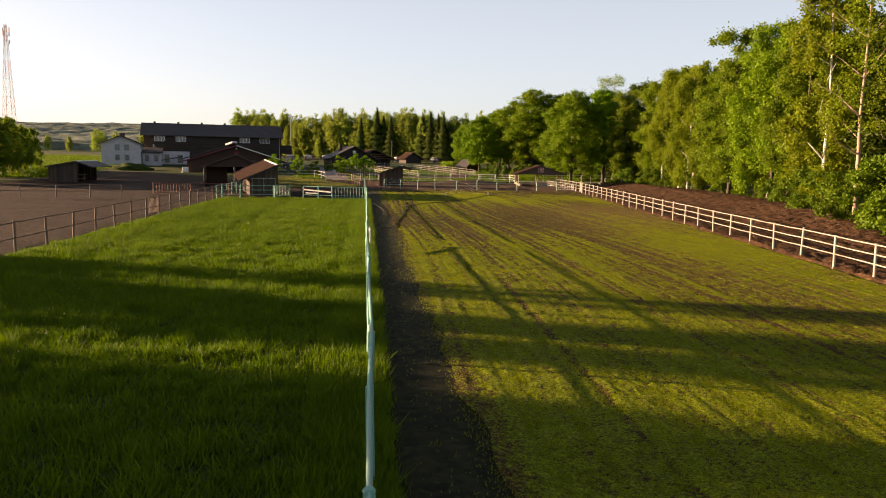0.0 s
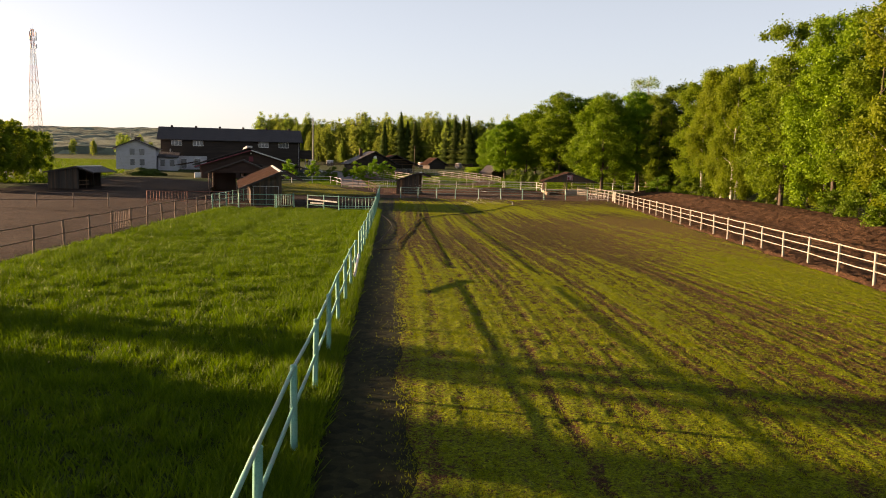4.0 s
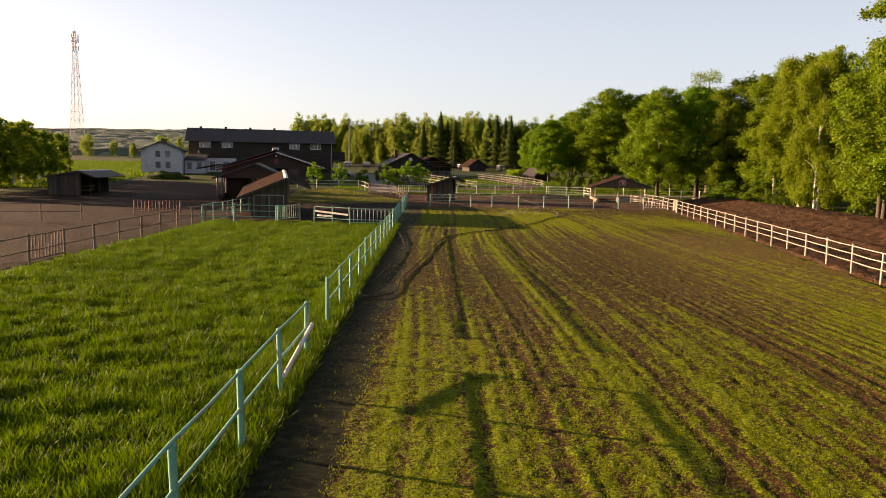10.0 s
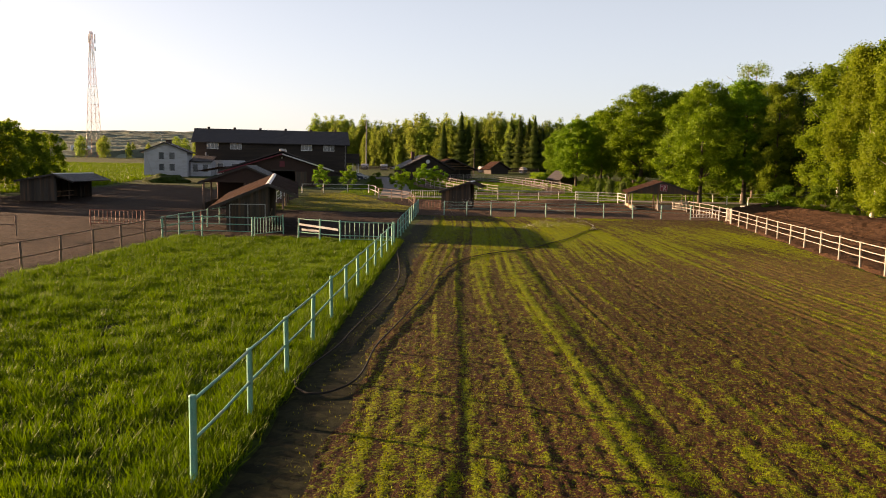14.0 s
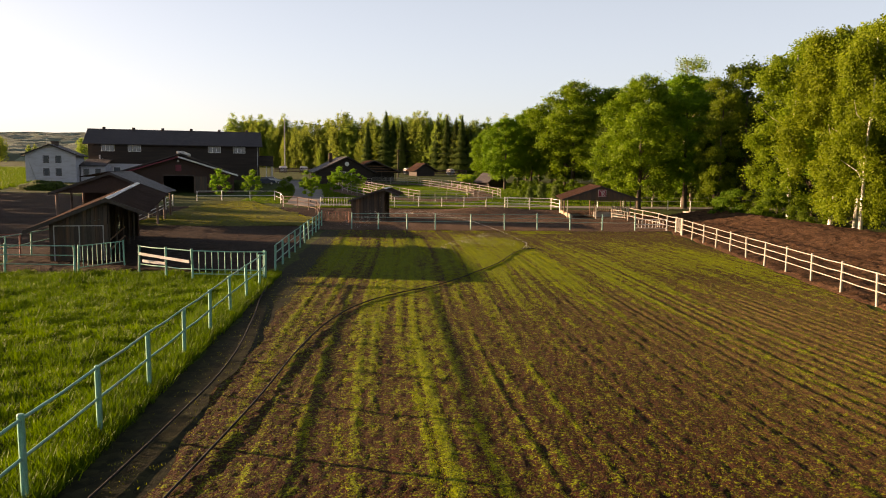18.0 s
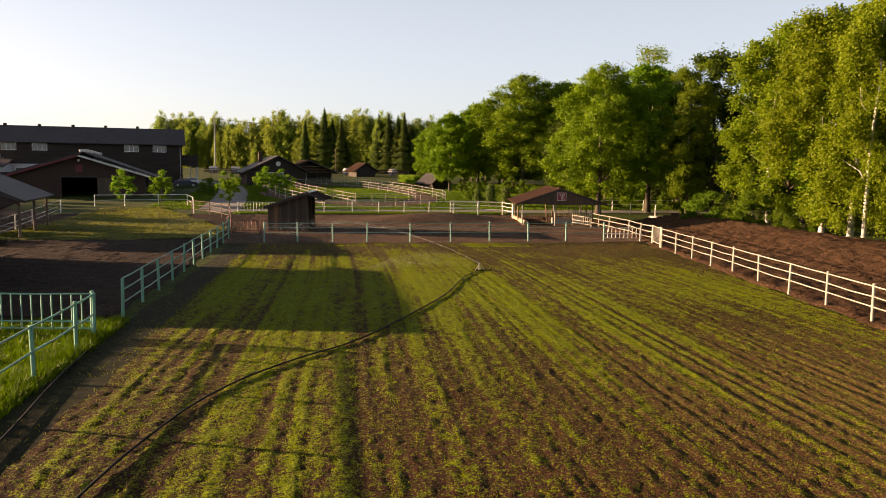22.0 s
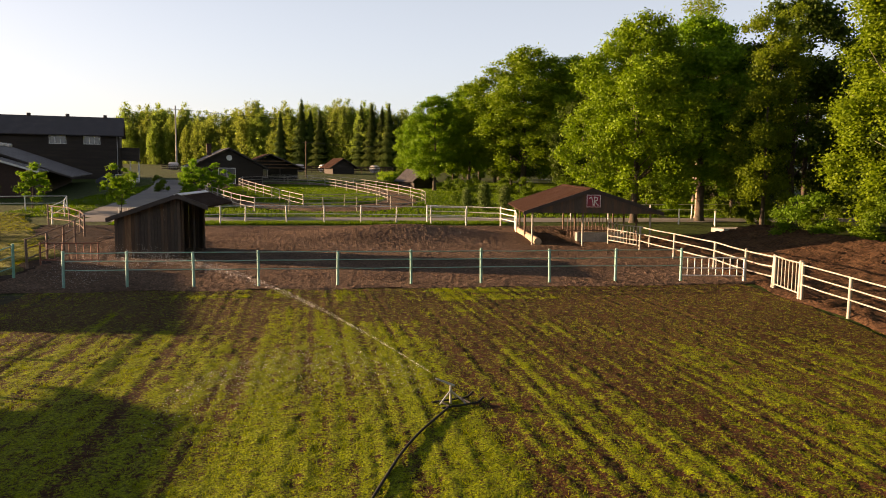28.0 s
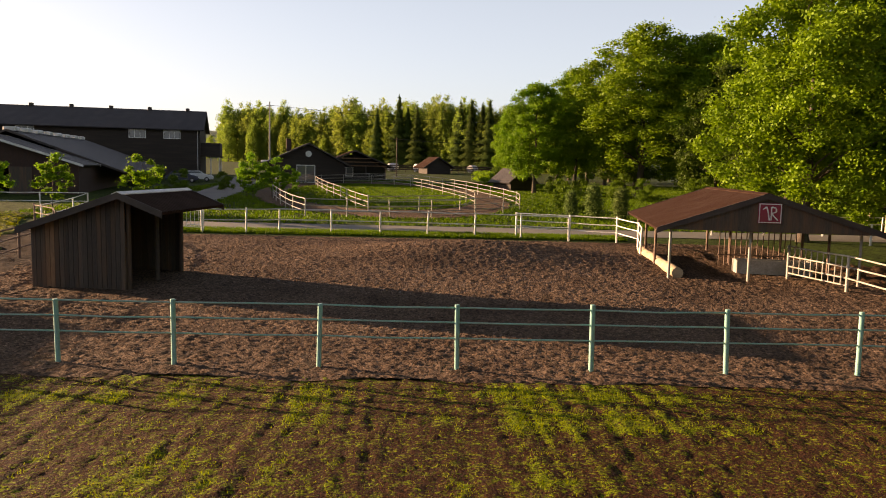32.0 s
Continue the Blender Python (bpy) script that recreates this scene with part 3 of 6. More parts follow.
ROWS = "fences of the field"
fence("long pale green pipe fence between grass and sown field", [(0.0, -65.4 + 3.08 * k) for k in range(12)] + [(-0.05, -29.7)], TEAL, 1.4, (1.36, 0.75), 0.055, 0.03, group=ROWS)
fence("pale green pipe fence along the grass, open at one end", [(0.0, -115.96 + 3.13 * k) for k in range(16)], TEAL, 1.4, (1.36, 0.75), 0.055, 0.03, group=ROWS)
fence("pale green pipe fence beside the shed yard", [(-0.1 - 0.02 * k, -26.3 + 2.9 * k) for k in range(11)], TEAL, 1.4, (1.36, 0.95, 0.5), 0.055, 0.026, group=ROWS)
fence("brown pipe fence bending up to the yard", [(-0.7, 5.2), (-1.0, 8.5), (-1.3, 11.8), (-1.8, 15.2), (-2.3, 18.6), (-3.4, 21.5), (-5.0, 24.5), (-7.0, 26.5)], RUST, 1.4, (1.36, 0.95, 0.5), 0.055, 0.028, group=ROWS)
fence("short red barred fence beside the paddock shed", [(-0.6, 6.5), (1.9, 6.5)], REDPIPE, 1.1, (1.05,), 0.04, 0.025, barred=(0,), group=ROWS)
fence("teal fence with a barred gate across the shed yard", [(-0.12, -29.62), (-3.45, -29.2), (-4.9, -28.4), (-6.5, -27.3)], TEAL, 1.42, (1.36, 0.5), 0.055, 0.028, barred=(0,), group=ROWS)
fence("teal fence in front of the long shed", [(-9.5, -27.4), (-12.9, -27.1), (-15.0, -28.4)], TEAL, 1.42, (1.36, 0.9, 0.45), 0.055, 0.028, group=ROWS)
fence("small teal barred gate at the shed corner", [(-9.4, -27.2), (-8.1, -24.6)], TEAL, 1.4, (1.33,), 0.045, 0.025, barred=(0,), group=ROWS)
fence("teal fence at the edge of the bare paddock", [(-15.0, -28.4 + 2.9 * k) for k in range(9)], TEAL, 1.4, (1.36, 0.75), 0.05, 0.028, group=ROWS)
fence("rusty brown pipe fence along the grass", [(-14.75, -76.5 + 3.2 * k) for k in range(16)], RUST, 1.4, (1.36, 0.7), 0.055, 0.03, barred=(7,), group=ROWS)
fence("rusty pipe fence across the bare paddock", [(-47.5, -33.5), (-43.8, -33.0), (-40.0, -32.5), (-36.3, -31.9), (-32.6, -31.3), (-29.6, -30.6), (-26.7, -30.0), (-24.0, -29.2)], RUST, 1.4, (1.36, 0.75), 0.05, 0.028, group=ROWS)
fence("red barred gate in the bare paddock", [(-23.0, -21.5), (-19.2, -21.0), (-15.2, -20.6)], REDPIPE, 1.35, (1.3, 0.5), 0.05, 0.028, barred=(0,), group=ROWS)
CROSS = [(2.47, 0), (4.75, 0), (7.2, 0), (9.64, 0), (12.7, 0), (15.64, 0), (18.51, 0), (21.41, 0), (24.26, 0), (27.18, 0)]
fence("grey green pipe fence between field and paddock", CROSS, PALETEAL, 1.43, (1.38, 1.06, 0.72), 0.055, 0.02, group=ROWS)
fence("white lattice fence at the paddock corner", [(27.18, 0.05), (29.9, -0.3)], WHITE, 1.1, (1.05, 0.6), 0.04, 0.028, barred=(0,), group=ROWS)
LONG = [(fence_x(-4.9 - 3.15 * k), -4.9 - 3.15 * k) for k in range(34)]
fence("long white three rail fence along the dug strip", LONG, CREAM, 1.4, (1.35, 0.98, 0.62), 0.058, 0.027, group=ROWS)
fence("white barred gate in the long fence", [(29.9, -2.55), (29.5, -4.75)], CREAM, 1.45, (1.4,), 0.07, 0.03, barred=(0,), group=ROWS)
fence("white three rail fence up to the shelter", [(29.9, -2.4), (29.95, -0.3), (30.4, 3.2), (30.3, 7.2), (30.1, 11.1), (29.3, 14.0)], CREAM, 1.4, (1.35, 0.95, 0.55), 0.06, 0.034, barred=(4,), group=ROWS)
fence("grey pipe fence at the back of the paddock", [(2.2, 26.6), (4.6, 26.8), (6.3, 27.6), (9.3, 27.6), (12.1, 27.6), (14.8, 27.4), (17.5, 27.2), (20.1, 26.8), (22.7, 26.2)], GREYPIPE, 1.4, (1.35, 0.75), 0.05, 0.034, group=ROWS)
fence("white three rail fence joining the shelter", [(19.9, 27.6), (22.8, 26.6), (25.2, 25.4), (25.6, 22.5), (25.0, 19.9)], WHITE, 1.45, (1.4, 1.0, 0.6), 0.055, 0.03, group=ROWS)
fence("grey pipe gate at the lane", [(-2.6, 27.5), (-1.0, 27.5), (0.6, 27.4), (2.2, 26.8)], GREYPIPE, 1.25, (1.2, 0.4), 0.035, 0.022, barred=(0, 1, 2), group=ROWS)
fence("white pipe fence before the riding hall", [(-19.6, 37.2), (-16.6, 38.2), (-13.0, 38.8), (-9.8, 39.2), (-8.2, 33.5), (-7.0, 27.2)], WHITE, 1.35, (1.3, 0.7), 0.05, 0.03, group=ROWS)
fence("row of pipe posts along the long shed", [(-15.6, -2.0), (-16.4, 3.5), (-17.2, 9.0), (-18.0, 14.5), (-19.0, 21.0), (-20.2, 28.0)], WHITE, 1.35, (1.3, 0.75, 0.4), 0.05, 0.028, group=ROWS)
fence("yellowish fence behind the shelter", [(32.5, 31), (36, 31.5), (40, 32), (44, 32.4), (48, 33)], WHITE, 1.3, (1.25, 0.8), 0.05, 0.03, group=ROWS)
OUTER = [(6, 38.3), (4.4, 42.2), (3.1, 46), (1.9, 50), (0.7, 54), (-0.4, 58), (-1.3, 63), (-2.4, 68), (-3.4, 73), (-4.4, 79), (-5, 84), (-4.6, 90), (-2.5, 96), (1, 101), (5, 104), (9, 103), (12, 100), (14.6, 95), (16.4, 90), (17.9, 84), (19.2, 78), (20.3, 72), (21.3, 66), (22.2, 60), (22.8, 54), (22.6, 49.5), (20.8, 45.4), (18.4, 42.9), (15, 40.2), (12, 38.8), (9, 38)]
INNER = [(10.1, 43), (8.6, 48), (7.3, 53), (6.1, 58), (4.8, 63), (3.4, 68), (2, 74), (0.6, 80), (-0.6, 86), (-0.6, 91), (2, 95.5), (6, 97), (9.5, 94), (12, 89), (13.6, 83), (15, 77), (16.2, 71), (17.4, 65), (18.4, 59), (18.9, 53), (17.4, 48), (14, 44.6)]
fence("white oval riding lane fence, outer ring", OUTER, CREAM, 1.35, (1.3, 0.85, 0.45), 0.045, 0.03, closed=True, group="riding lane rings")
fence("white oval riding lane fence, inner ring", INNER, CREAM, 1.35, (1.3, 0.85, 0.45), 0.045, 0.03, closed=True, group="riding lane rings")
lane_v, lane_f = [], []
for k in range(72):
    a = 2 * math.pi * k / 72
    for r in (0.985, 0.76):
        x, y = 8.6 + (13.6 * r) * math.sin(a) - 0.13 * 33 * r * math.cos(a), 71 + 33 * r * math.cos(a)
        lane_v.append((x, y, gz(x, y) + 0.04))
    j = (k + 1) % 72
    lane_f.append((2 * k, 2 * k + 1, 2 * j + 1, 2 * j))
tagged(new("riding_lane", quick_mesh("riding_lane", lane_v, lane_f, SOIL)), "bare brown soil lane between two rail rings", "ground", kind="structure")


# ---- buildings ----
def window(parent, x0, x1, z0, z1, y, frame_mat=TRIMWHITE, panes=2):
    """A window let into a wall whose outer face is at y, looking towards -y: frame, panes, sill."""
    bm = bmesh.new()
    t = 0.09
    box(bm, x0 - t, x1 + t, y - 0.06, y + 0.02, z1, z1 + t)
    box(bm, x0 - t, x1 + t, y - 0.06, y + 0.02, z0 - t, z0)
    box(bm, x0 - t, x0, y - 0.06, y + 0.02, z0, z1)
    box(bm, x1, x1 + t, y - 0.06, y + 0.02, z0, z1)
    for k in range(1, panes):
        x = x0 + (x1 - x0) * k / panes
        box(bm, x - 0.04, x + 0.04, y - 0.055, y + 0.02, z0, z1)
    w = part("window", bm, frame_mat, parent, "framed window")
    for k in range(panes):
        a, c = x0 + (x1 - x0) * k / panes + 0.04, x0 + (x1 - x0) * (k + 1) / panes - 0.04
        bm = bmesh.new()
        box(bm, a, c, y - 0.03, y - 0.01, z0, z1)
        part("pane", bm, GLASS, w)
    return w


def gable_walls(parent, x0, x1, y0, y1, eave, ridge, xr, material, door=None, low=-0.6):
    """Gable house walls with the ridge along y at x = xr. door: (x0, x1, height) through the front gable."""
    th = 0.22
    def top(x):
        return eave[0] + (ridge - eave[0]) * (x - x0) / (xr - x0) if x <= xr else eave[1] + (ridge - eave[1]) * (x1 - x) / (x1 - xr)
    bm = bmesh.new()
    if door:
        a, c, h = door
        prism(bm, [(x0, low), (a, low), (a, top(a)), (x0, eave[0])], y0, y0 + th)
        prism(bm, [(c, low), (x1, low), (x1, eave[1]), (c, top(c))] if not c < xr else [(c, low), (x1, low), (x1, eave[1]), (xr, ridge), (c, top(c))], y0, y0 + th)
        prism(bm, [(a, h), (c, h), (c, top(c)), (a, top(a))] if not a < xr < c else [(a, h), (c, h), (c, top(c)), (xr, ridge), (a, top(a))], y0, y0 + th)
    else:
        prism(bm, [(x0, low), (x1, low), (x1, eave[1]), (xr, ridge), (x0, eave[0])], y0, y0 + th)
    part("front_wall", bm, material, parent)
    bm = bmesh.new()
    prism(bm, [(x0, low), (x1, low), (x1, eave[1]), (xr, ridge), (x0, eave[0])], y1 - th, y1)
    part("back_wall", bm, material, parent)
    for x, e in ((x0, eave[0]), (x1 - th, eave[1])):
        bm = bmesh.new()
        box(bm, x, x + th, y0 + th, y1 - th, low, e - 0.05)
        part("side_wall", bm, material, parent)


def gable_roof(parent, x0, x1, y0, y1, zl, zr, ridge, xr, material, thick=0.14, cap=None, trim=TRIMDARK, trim_l=None):
    """Two slopes meeting at xr; x0 and x1 are the eaves, at heights zl and zr."""
    for xa, za in ((x0, zl), (x1, zr)):
        bm = bmesh.new()
        slab(bm, [(xa, y0, za), (xa, y1, za), (xr, y1, ridge), (xr, y0, ridge)], thick)
        part("roof_slope", bm, material, parent)
        for y in (y0 - 0.05, y1):
            bm = bmesh.new()
            prism(bm, [(xa, za - 0.2), (xa, za + 0.02), (xr, ridge + 0.02), (xr, ridge - 0.2)], y, y + 0.05)
            part("barge_board", bm, trim_l if trim_l and xa == x0 else trim, parent)
    if cap:
        bm = bmesh.new()
        w = 0.18
        kl, kr = (ridge - zl) / (xr - x0), (ridge - zr) / (x1 - xr)
        prism(bm, [(xr - w, ridge - kl * w + 0.03), (xr, ridge + 0.04), (xr + w, ridge - kr * w + 0.03), (xr + w, ridge - kr * w + 0.005), (xr, ridge + 0.012), (xr - w, ridge - kl * w + 0.005)], y0 - 0.06, y1 + 0.06)
        part("ridge_cap", bm, cap, parent)


def boards(parent, x0, x1, y, z0, top, width=0.16, material=OLDWOOD, raw=()):
    """Upright boards side by side on a wall at y, up to top(x)."""
    rnd = random.Random(int(x0 * 31 + y * 17))
    n = int((x1 - x0) / width)
    for k in range(n):
        a = x0 + k * (x1 - x0) / n
        b = a + (x1 - x0) / n - 0.012
        o = rnd.uniform(0, 0.02)
        bm = bmesh.new()
        prism(bm, [(a, z0 + rnd.uniform(0, 0.05)), (b, z0), (b, top(b)), (a, top(a))], y - 0.03 - o, y - o)
        part("board", bm, RAWWOOD if k in raw else material, parent)


def posts(parent, pts, h, r, material):
    for x, y in pts:
        bm = bmesh.new()
        tube(bm, (x, y, -0.7), (x, y, h), r, seg=8)
        part("post", bm, material, parent)


# the big dark barn
barn = root("barn", pose(-59.2, 104.9, gz(0, 108) + 0.1, 0, 0, 12.4), "big two storey dark timber barn with a ribbed roof", "barn")
BW, BD = 36.0, 12.5
bm = bmesh.new()
box(bm, 0, BW, 0, 0.3, 3.4, 8.0)
box(bm, 11.5, BW, 0.0, 0.3, -0.8, 3.4)
part("front_wall", bm, DARKWOOD, barn)
bm = bmesh.new()
box(bm, 0.0, 11.5, 0.02, 0.3, -0.8, 3.4)
part("lower_wall", bm, HOUSEWALL, barn, "pale ground floor wall")
bm = bmesh.new()
box(bm, 0, BW, BD - 0.3, BD, -0.8, 8.0)
part("back_wall", bm, DARKWOOD, barn)
for x in (0.0, BW - 0.3):
    bm = bmesh.new()
    v = [(0.3, -0.8), (BD - 0.3, -0.8), (BD - 0.3, 8.0), (BD / 2, 11.0), (0.3, 8.0)]
    a = [bm.verts.new((x, p, q)) for p, q in v]
    b = [bm.verts.new((x + 0.3, p, q)) for p, q in v]
    bm.faces.new(a), bm.faces.new(b[::-1])
    for i in range(5):
        bm.faces.new((a[(i + 1) % 5], a[i], b[i], b[(i + 1) % 5]))
    bmesh.ops.recalc_face_normals(bm, faces=bm.faces)
    part("end_wall", bm, DARKWOOD, barn)
for ya, yb in ((-1.0, BD / 2), (BD + 1.0, BD / 2)):
    bm = bmesh.new()
    slab(bm, [(-0.9, ya, 7.65), (BW + 0.7, ya, 7.65), (BW + 0.7, yb, 11.15), (-0.9, yb, 11.15)], 0.2)
    part("roof_slope", bm, ROOFDARK, barn)
for k in range(6):
    bm = bmesh.new()
    box(bm, 2.5 + 6.2 * k - 0.3, 2.5 + 6.2 * k + 0.3, BD / 2 - 0.4, BD / 2 + 0.4, 11.0, 11.55, bevel=0.05)
    part("roof_vent", bm, TRIMDARK, barn)
for x in (2.7, 8.1, 24.9, 30.3):
    window(barn, x, x + 2.5, 6.15, 7.4, 0.0, TRIMWHITE, 3)
for x, w, h in ((1.2, 1.0, 2.0), (5.0, 1.4, 2.6), (8.3, 1.6, 2.6)):
    window(barn, x, x + w, 0.3 if w > 1.2 else 1.0, h, 0.0, TRIMWHITE, 1)
bm = bmesh.new()
tube(bm, (2.4, -0.5, 1.8), (2.4, -0.5, 5.2), 0.2, seg=10)
tube(bm, (2.9, -0.5, 1.8), (2.9, -0.5, 4.6), 0.12, seg=10)
part("flue", bm, STEEL, barn)
bm = bmesh.new()
tube(bm, (BW - 0.4, -0.08, 0), (BW - 0.4, -0.08, 7.7), 0.06, seg=8)
part("downpipe", bm, STEEL, barn)
bm = bmesh.new()
slab(bm, [(BW - 0.2, 1.0, 3.6), (BW + 3.4, 1.0, 3.4), (BW + 3.4, 6.5, 3.4), (BW - 0.2, 6.5, 3.6)], 0.25)
box(bm, BW, BW + 3.2, 1.2, 6.3, 3.4, 5.6)
part("porch_roof", bm, DARKWOOD, barn)
posts(barn, [(BW + 3.0, 1.4), (BW + 1.6, 1.4), (BW + 3.0, 6.0)], 3.4, 0.1, TRIMWHITE)

# the riding hall in front of it
hall = root("riding_hall", pose(-26.9, 55.6, gz(0, 55), 0, 0, 12.4), "long low brown riding hall with a dark ribbed roof", "hall")
HL = 42.0
gable_walls(hall, -9.8, 8.3, 0, HL, (2.5, 2.95), 5.5, 0.0, BROWNSIDE, door=(-2.2, 2.2, 2.65))
gable_roof(hall, -10.8, 8.9, -0.9, 7.0, 2.25, 2.9, 5.7, 0.0, ROOFDARK, trim=CAPWHITE, trim_l=REDTRIM)
gable_roof(hall, -11.4, 11.3, 7.1, HL + 0.6, 2.6, 2.2, 6.3, 0.0, ROOFDARK, trim=TRIMDARK)
bm = bmesh.new()
box(bm, 2.25, 4.2, -0.12, -0.02, 0.0, 2.6)
part("sliding_door", bm, OLDWOOD, hall, "grey sliding door pushed open")
bm = bmesh.new()
box(bm, -2.3, 2.3, -0.1, -0.02, 2.66, 2.85)
part("door_head", bm, TRIMDARK, hall)
bm = bmesh.new()
box(bm, -0.42, 0.42, -0.08, -0.02, 3.4, 4.4, bevel=0.02)
part("sign_board", bm, REDTRIM, hall, "small red board with an unreadable mark")
bm = bmesh.new()
tube(bm, (0, -0.3, 4.95), (0, 0.0, 5.0), 0.16, seg=10)
part("lamp", bm, CAPWHITE, hall)
for k in range(8):
    bm = bmesh.new()
    y = 8.0 + 4.2 * k
    box(bm, -0.6, 0.6, y, y + 1.8, 6.2, 6.65, bevel=0.08)
    part("ridge_vent", bm, CAPWHITE, hall)
bm = bmesh.new()
slab(bm, [(-24.0 + 9.0, 6.0, 2.4), (-11.0, 6.0, 3.2), (-11.0, 30.0, 3.2), (-15.0, 30.0, 2.4)], 0.15)
part("side_roof", bm, ROOFBROWN, hall)

# the open pole barn
pole = root("pole_barn", pose(-18.2, 1.4, gz(0, 2), 0, 0, 10), "open brown pole barn on pipe posts", "barn")
gable_roof(pole, -4.6, 4.4, 0, 12, 2.85, 2.75, 4.6, 0.2, ROOFDARK, cap=TRIMDARK)
bm = bmesh.new()
prism(bm, [(-4.2, 2.85), (4.0, 2.8), (0.2, 4.45)], 0.3, 0.4)
part("gable_board", bm, BROWNSIDE, pole)
bm = bmesh.new()
box(bm, -4.2, -1.0, 11.4, 11.6, -0.1, 2.7)
part("back_wall", bm, BROWNSIDE, pole)
bm = bmesh.new()
box(bm, -4.25, -4.1, 0.4, 11.4, -0.1, 0.7)
part("side_wall", bm, OLDWOOD, pole)
posts(pole, [(x, y) for x in (-4.1, 0.0, 3.9) for y in (0.6, 6, 11.2)], 2.8, 0.1, RUST)


def stall_shed(name, m, label, W, D, lo, hi, over, near_board, raw=(), roof=ROOFBROWN, eave=0.45, barred=True, sink=0.15):
    """A shed of boards: a long slope rising from the low side to a ridge over the open side, and a short one falling beyond it."""
    s = root(name, m, label, "shed")
    def top(x):
        return lo + (hi - lo) * (x / W) - 0.08
    boards(s, 0, W, 0.0, -sink, top, near_board, OLDWOOD, raw)
    boards(s, 0, W, D, -sink, top, near_board * 1.6, OLDWOOD)
    bm = bmesh.new()
    box(bm, 0.0, 0.05, 0.04, D - 0.04, -0.05 - sink, lo - 0.1)
    part("low_wall", bm, OLDWOOD, s)
    bm = bmesh.new()
    box(bm, -0.02, W, 0.005, 0.05, -0.2, lo - 0.15)
    part("inner_lining", bm, OLDWOOD, s)
    gable_roof(s, -eave, W + over, -0.45, D + 0.45, lo - 0.12 - (eave - 0.45) * (hi - lo) / W, hi - over * 0.36, hi + 0.05, W, roof, 0.1, CAPWHITE, TRIMDARK)
    n = max(2, round(D / 3.2))
    posts(s, [(W + 0.02, 0.15 + (D - 0.3) * k / n) for k in range(n + 1)], hi - 0.1, 0.085, OLDWOOD)
    for z in (0.6, 1.15) if barred else ():
        bm = bmesh.new()
        tube(bm, (W + 0.05, 0.2, z), (W + 0.05, D * 0.45, z), 0.05)
        part("rail", bm, RAWWOOD, s)
    return s


hut = stall_shed("paddock_shed", pose(2.0, 9.0, gz(3, 10), 0, 0, -6), "small weathered board shed with a brown ribbed roof", 3.2, 4.2, 2.05, 3.15, 1.45, 0.16, (3, 4), eave=0.25, barred=False)
shed = stall_shed("long_shed", pose(-12.55, -22.9, 0.0, 1.8, 0, 12), "long weathered board shed with a brown roof and pale ridge", 2.9, 15.0, 2.2, 3.45, 2.1, 0.2, eave=1.2, sink=0.7)
bm = bmesh.new()
for a, b, c, d in ((0.2, 2.7, 1.95, 2.0), (0.2, 0.25, 0.0, 1.95), (1.45, 1.5, 0.0, 1.95), (2.65, 2.7, 0.0, 1.95)):
    box(bm, a, b, -0.09, -0.05, c, d)
part("door_frame", bm, STEEL, shed, "thin pale frame of the double door")
shed_l = stall_shed("far_shed", pose(-45.9, 8.9, gz(0, 9), 0, 0, 4), "dark low board shed at the edge of the bare paddock", 3.9, 10.0, 2.5, 3.15, 2.2, 0.26, roof=ROOFDARK)

# the shelter with the red sign
shel = root("shelter", pose(27.7, 12.9, gz(27, 14), 0, 0, -9), "open animal shelter with a red brown roof on pale posts", "shelter")
SD = 10.8
gable_roof(shel, -4.0, 4.2, -0.5, SD, 2.05, 2.1, 3.45, 0.0, ROOFRED, 0.1, ROOFBROWN, TRIMDARK)
bm = bmesh.new()
prism(bm, [(-3.8, 2.0), (4.0, 2.0), (4.0, 2.12), (0.0, 3.4), (-3.8, 2.08)], -0.42, -0.36)
part("gable_board", bm, OLDWOOD, shel, "grey boarded gable")
posts(shel, [(-3.4, 0.0), (-0.4, 0.1), (3.6, 0.1)], 2.2, 0.055, CREAM)
posts(shel, [(-3.5, 3.4), (-3.5, 6.8), (-3.5, 10.2), (3.6, 3.4), (3.6, 6.8), (3.6, 10.2), (0, 5.2), (0, 10.2)], 2.2, 0.06, RUST)
sign = root("sign", pose(27.72, 12.44, gz(27, 14) + 2.72, 0, 0, -9), "dark red square sign with a pale border and mark", "sign")
bm = bmesh.new()
box(bm, -0.42, 0.42, -0.06, 0.0, -0.38, 0.38, bevel=0.01)
part("board", bm, surface("sign red", (0.24, 0.016, 0.035), (0.32, 0.024, 0.048), (0.20, 0.03, 0.04), rough=0.6), sign)
bm = bmesh.new()
for a, b, c, d in ((-0.40, 0.40, 0.33, 0.36), (-0.40, 0.40, -0.36, -0.33), (-0.40, -0.37, -0.33, 0.33), (0.37, 0.40, -0.33, 0.33)):
    box(bm, a, b, -0.072, -0.06, c, d)
part("border", bm, TRIMWHITE, sign)
bm = bmesh.new()
for p, q in (((-0.26, 0.14), (-0.14, 0.24)), ((-0.14, 0.24), (-0.08, 0.06)), ((-0.08, 0.06), (-0.02, -0.26)), ((0.04, 0.24), (0.04, -0.26)), ((0.04, 0.24), (0.2, 0.2)), ((0.2, 0.2), (0.22, 0.06)), ((0.22, 0.06), (0.04, -0.01)), ((0.06, -0.02), (0.28, -0.26))):
    tube(bm, (p[0], -0.068, p[1]), (q[0], -0.068, q[1]), 0.026, seg=6)
part("mark", bm, TRIMWHITE, sign, "pale plain strokes")

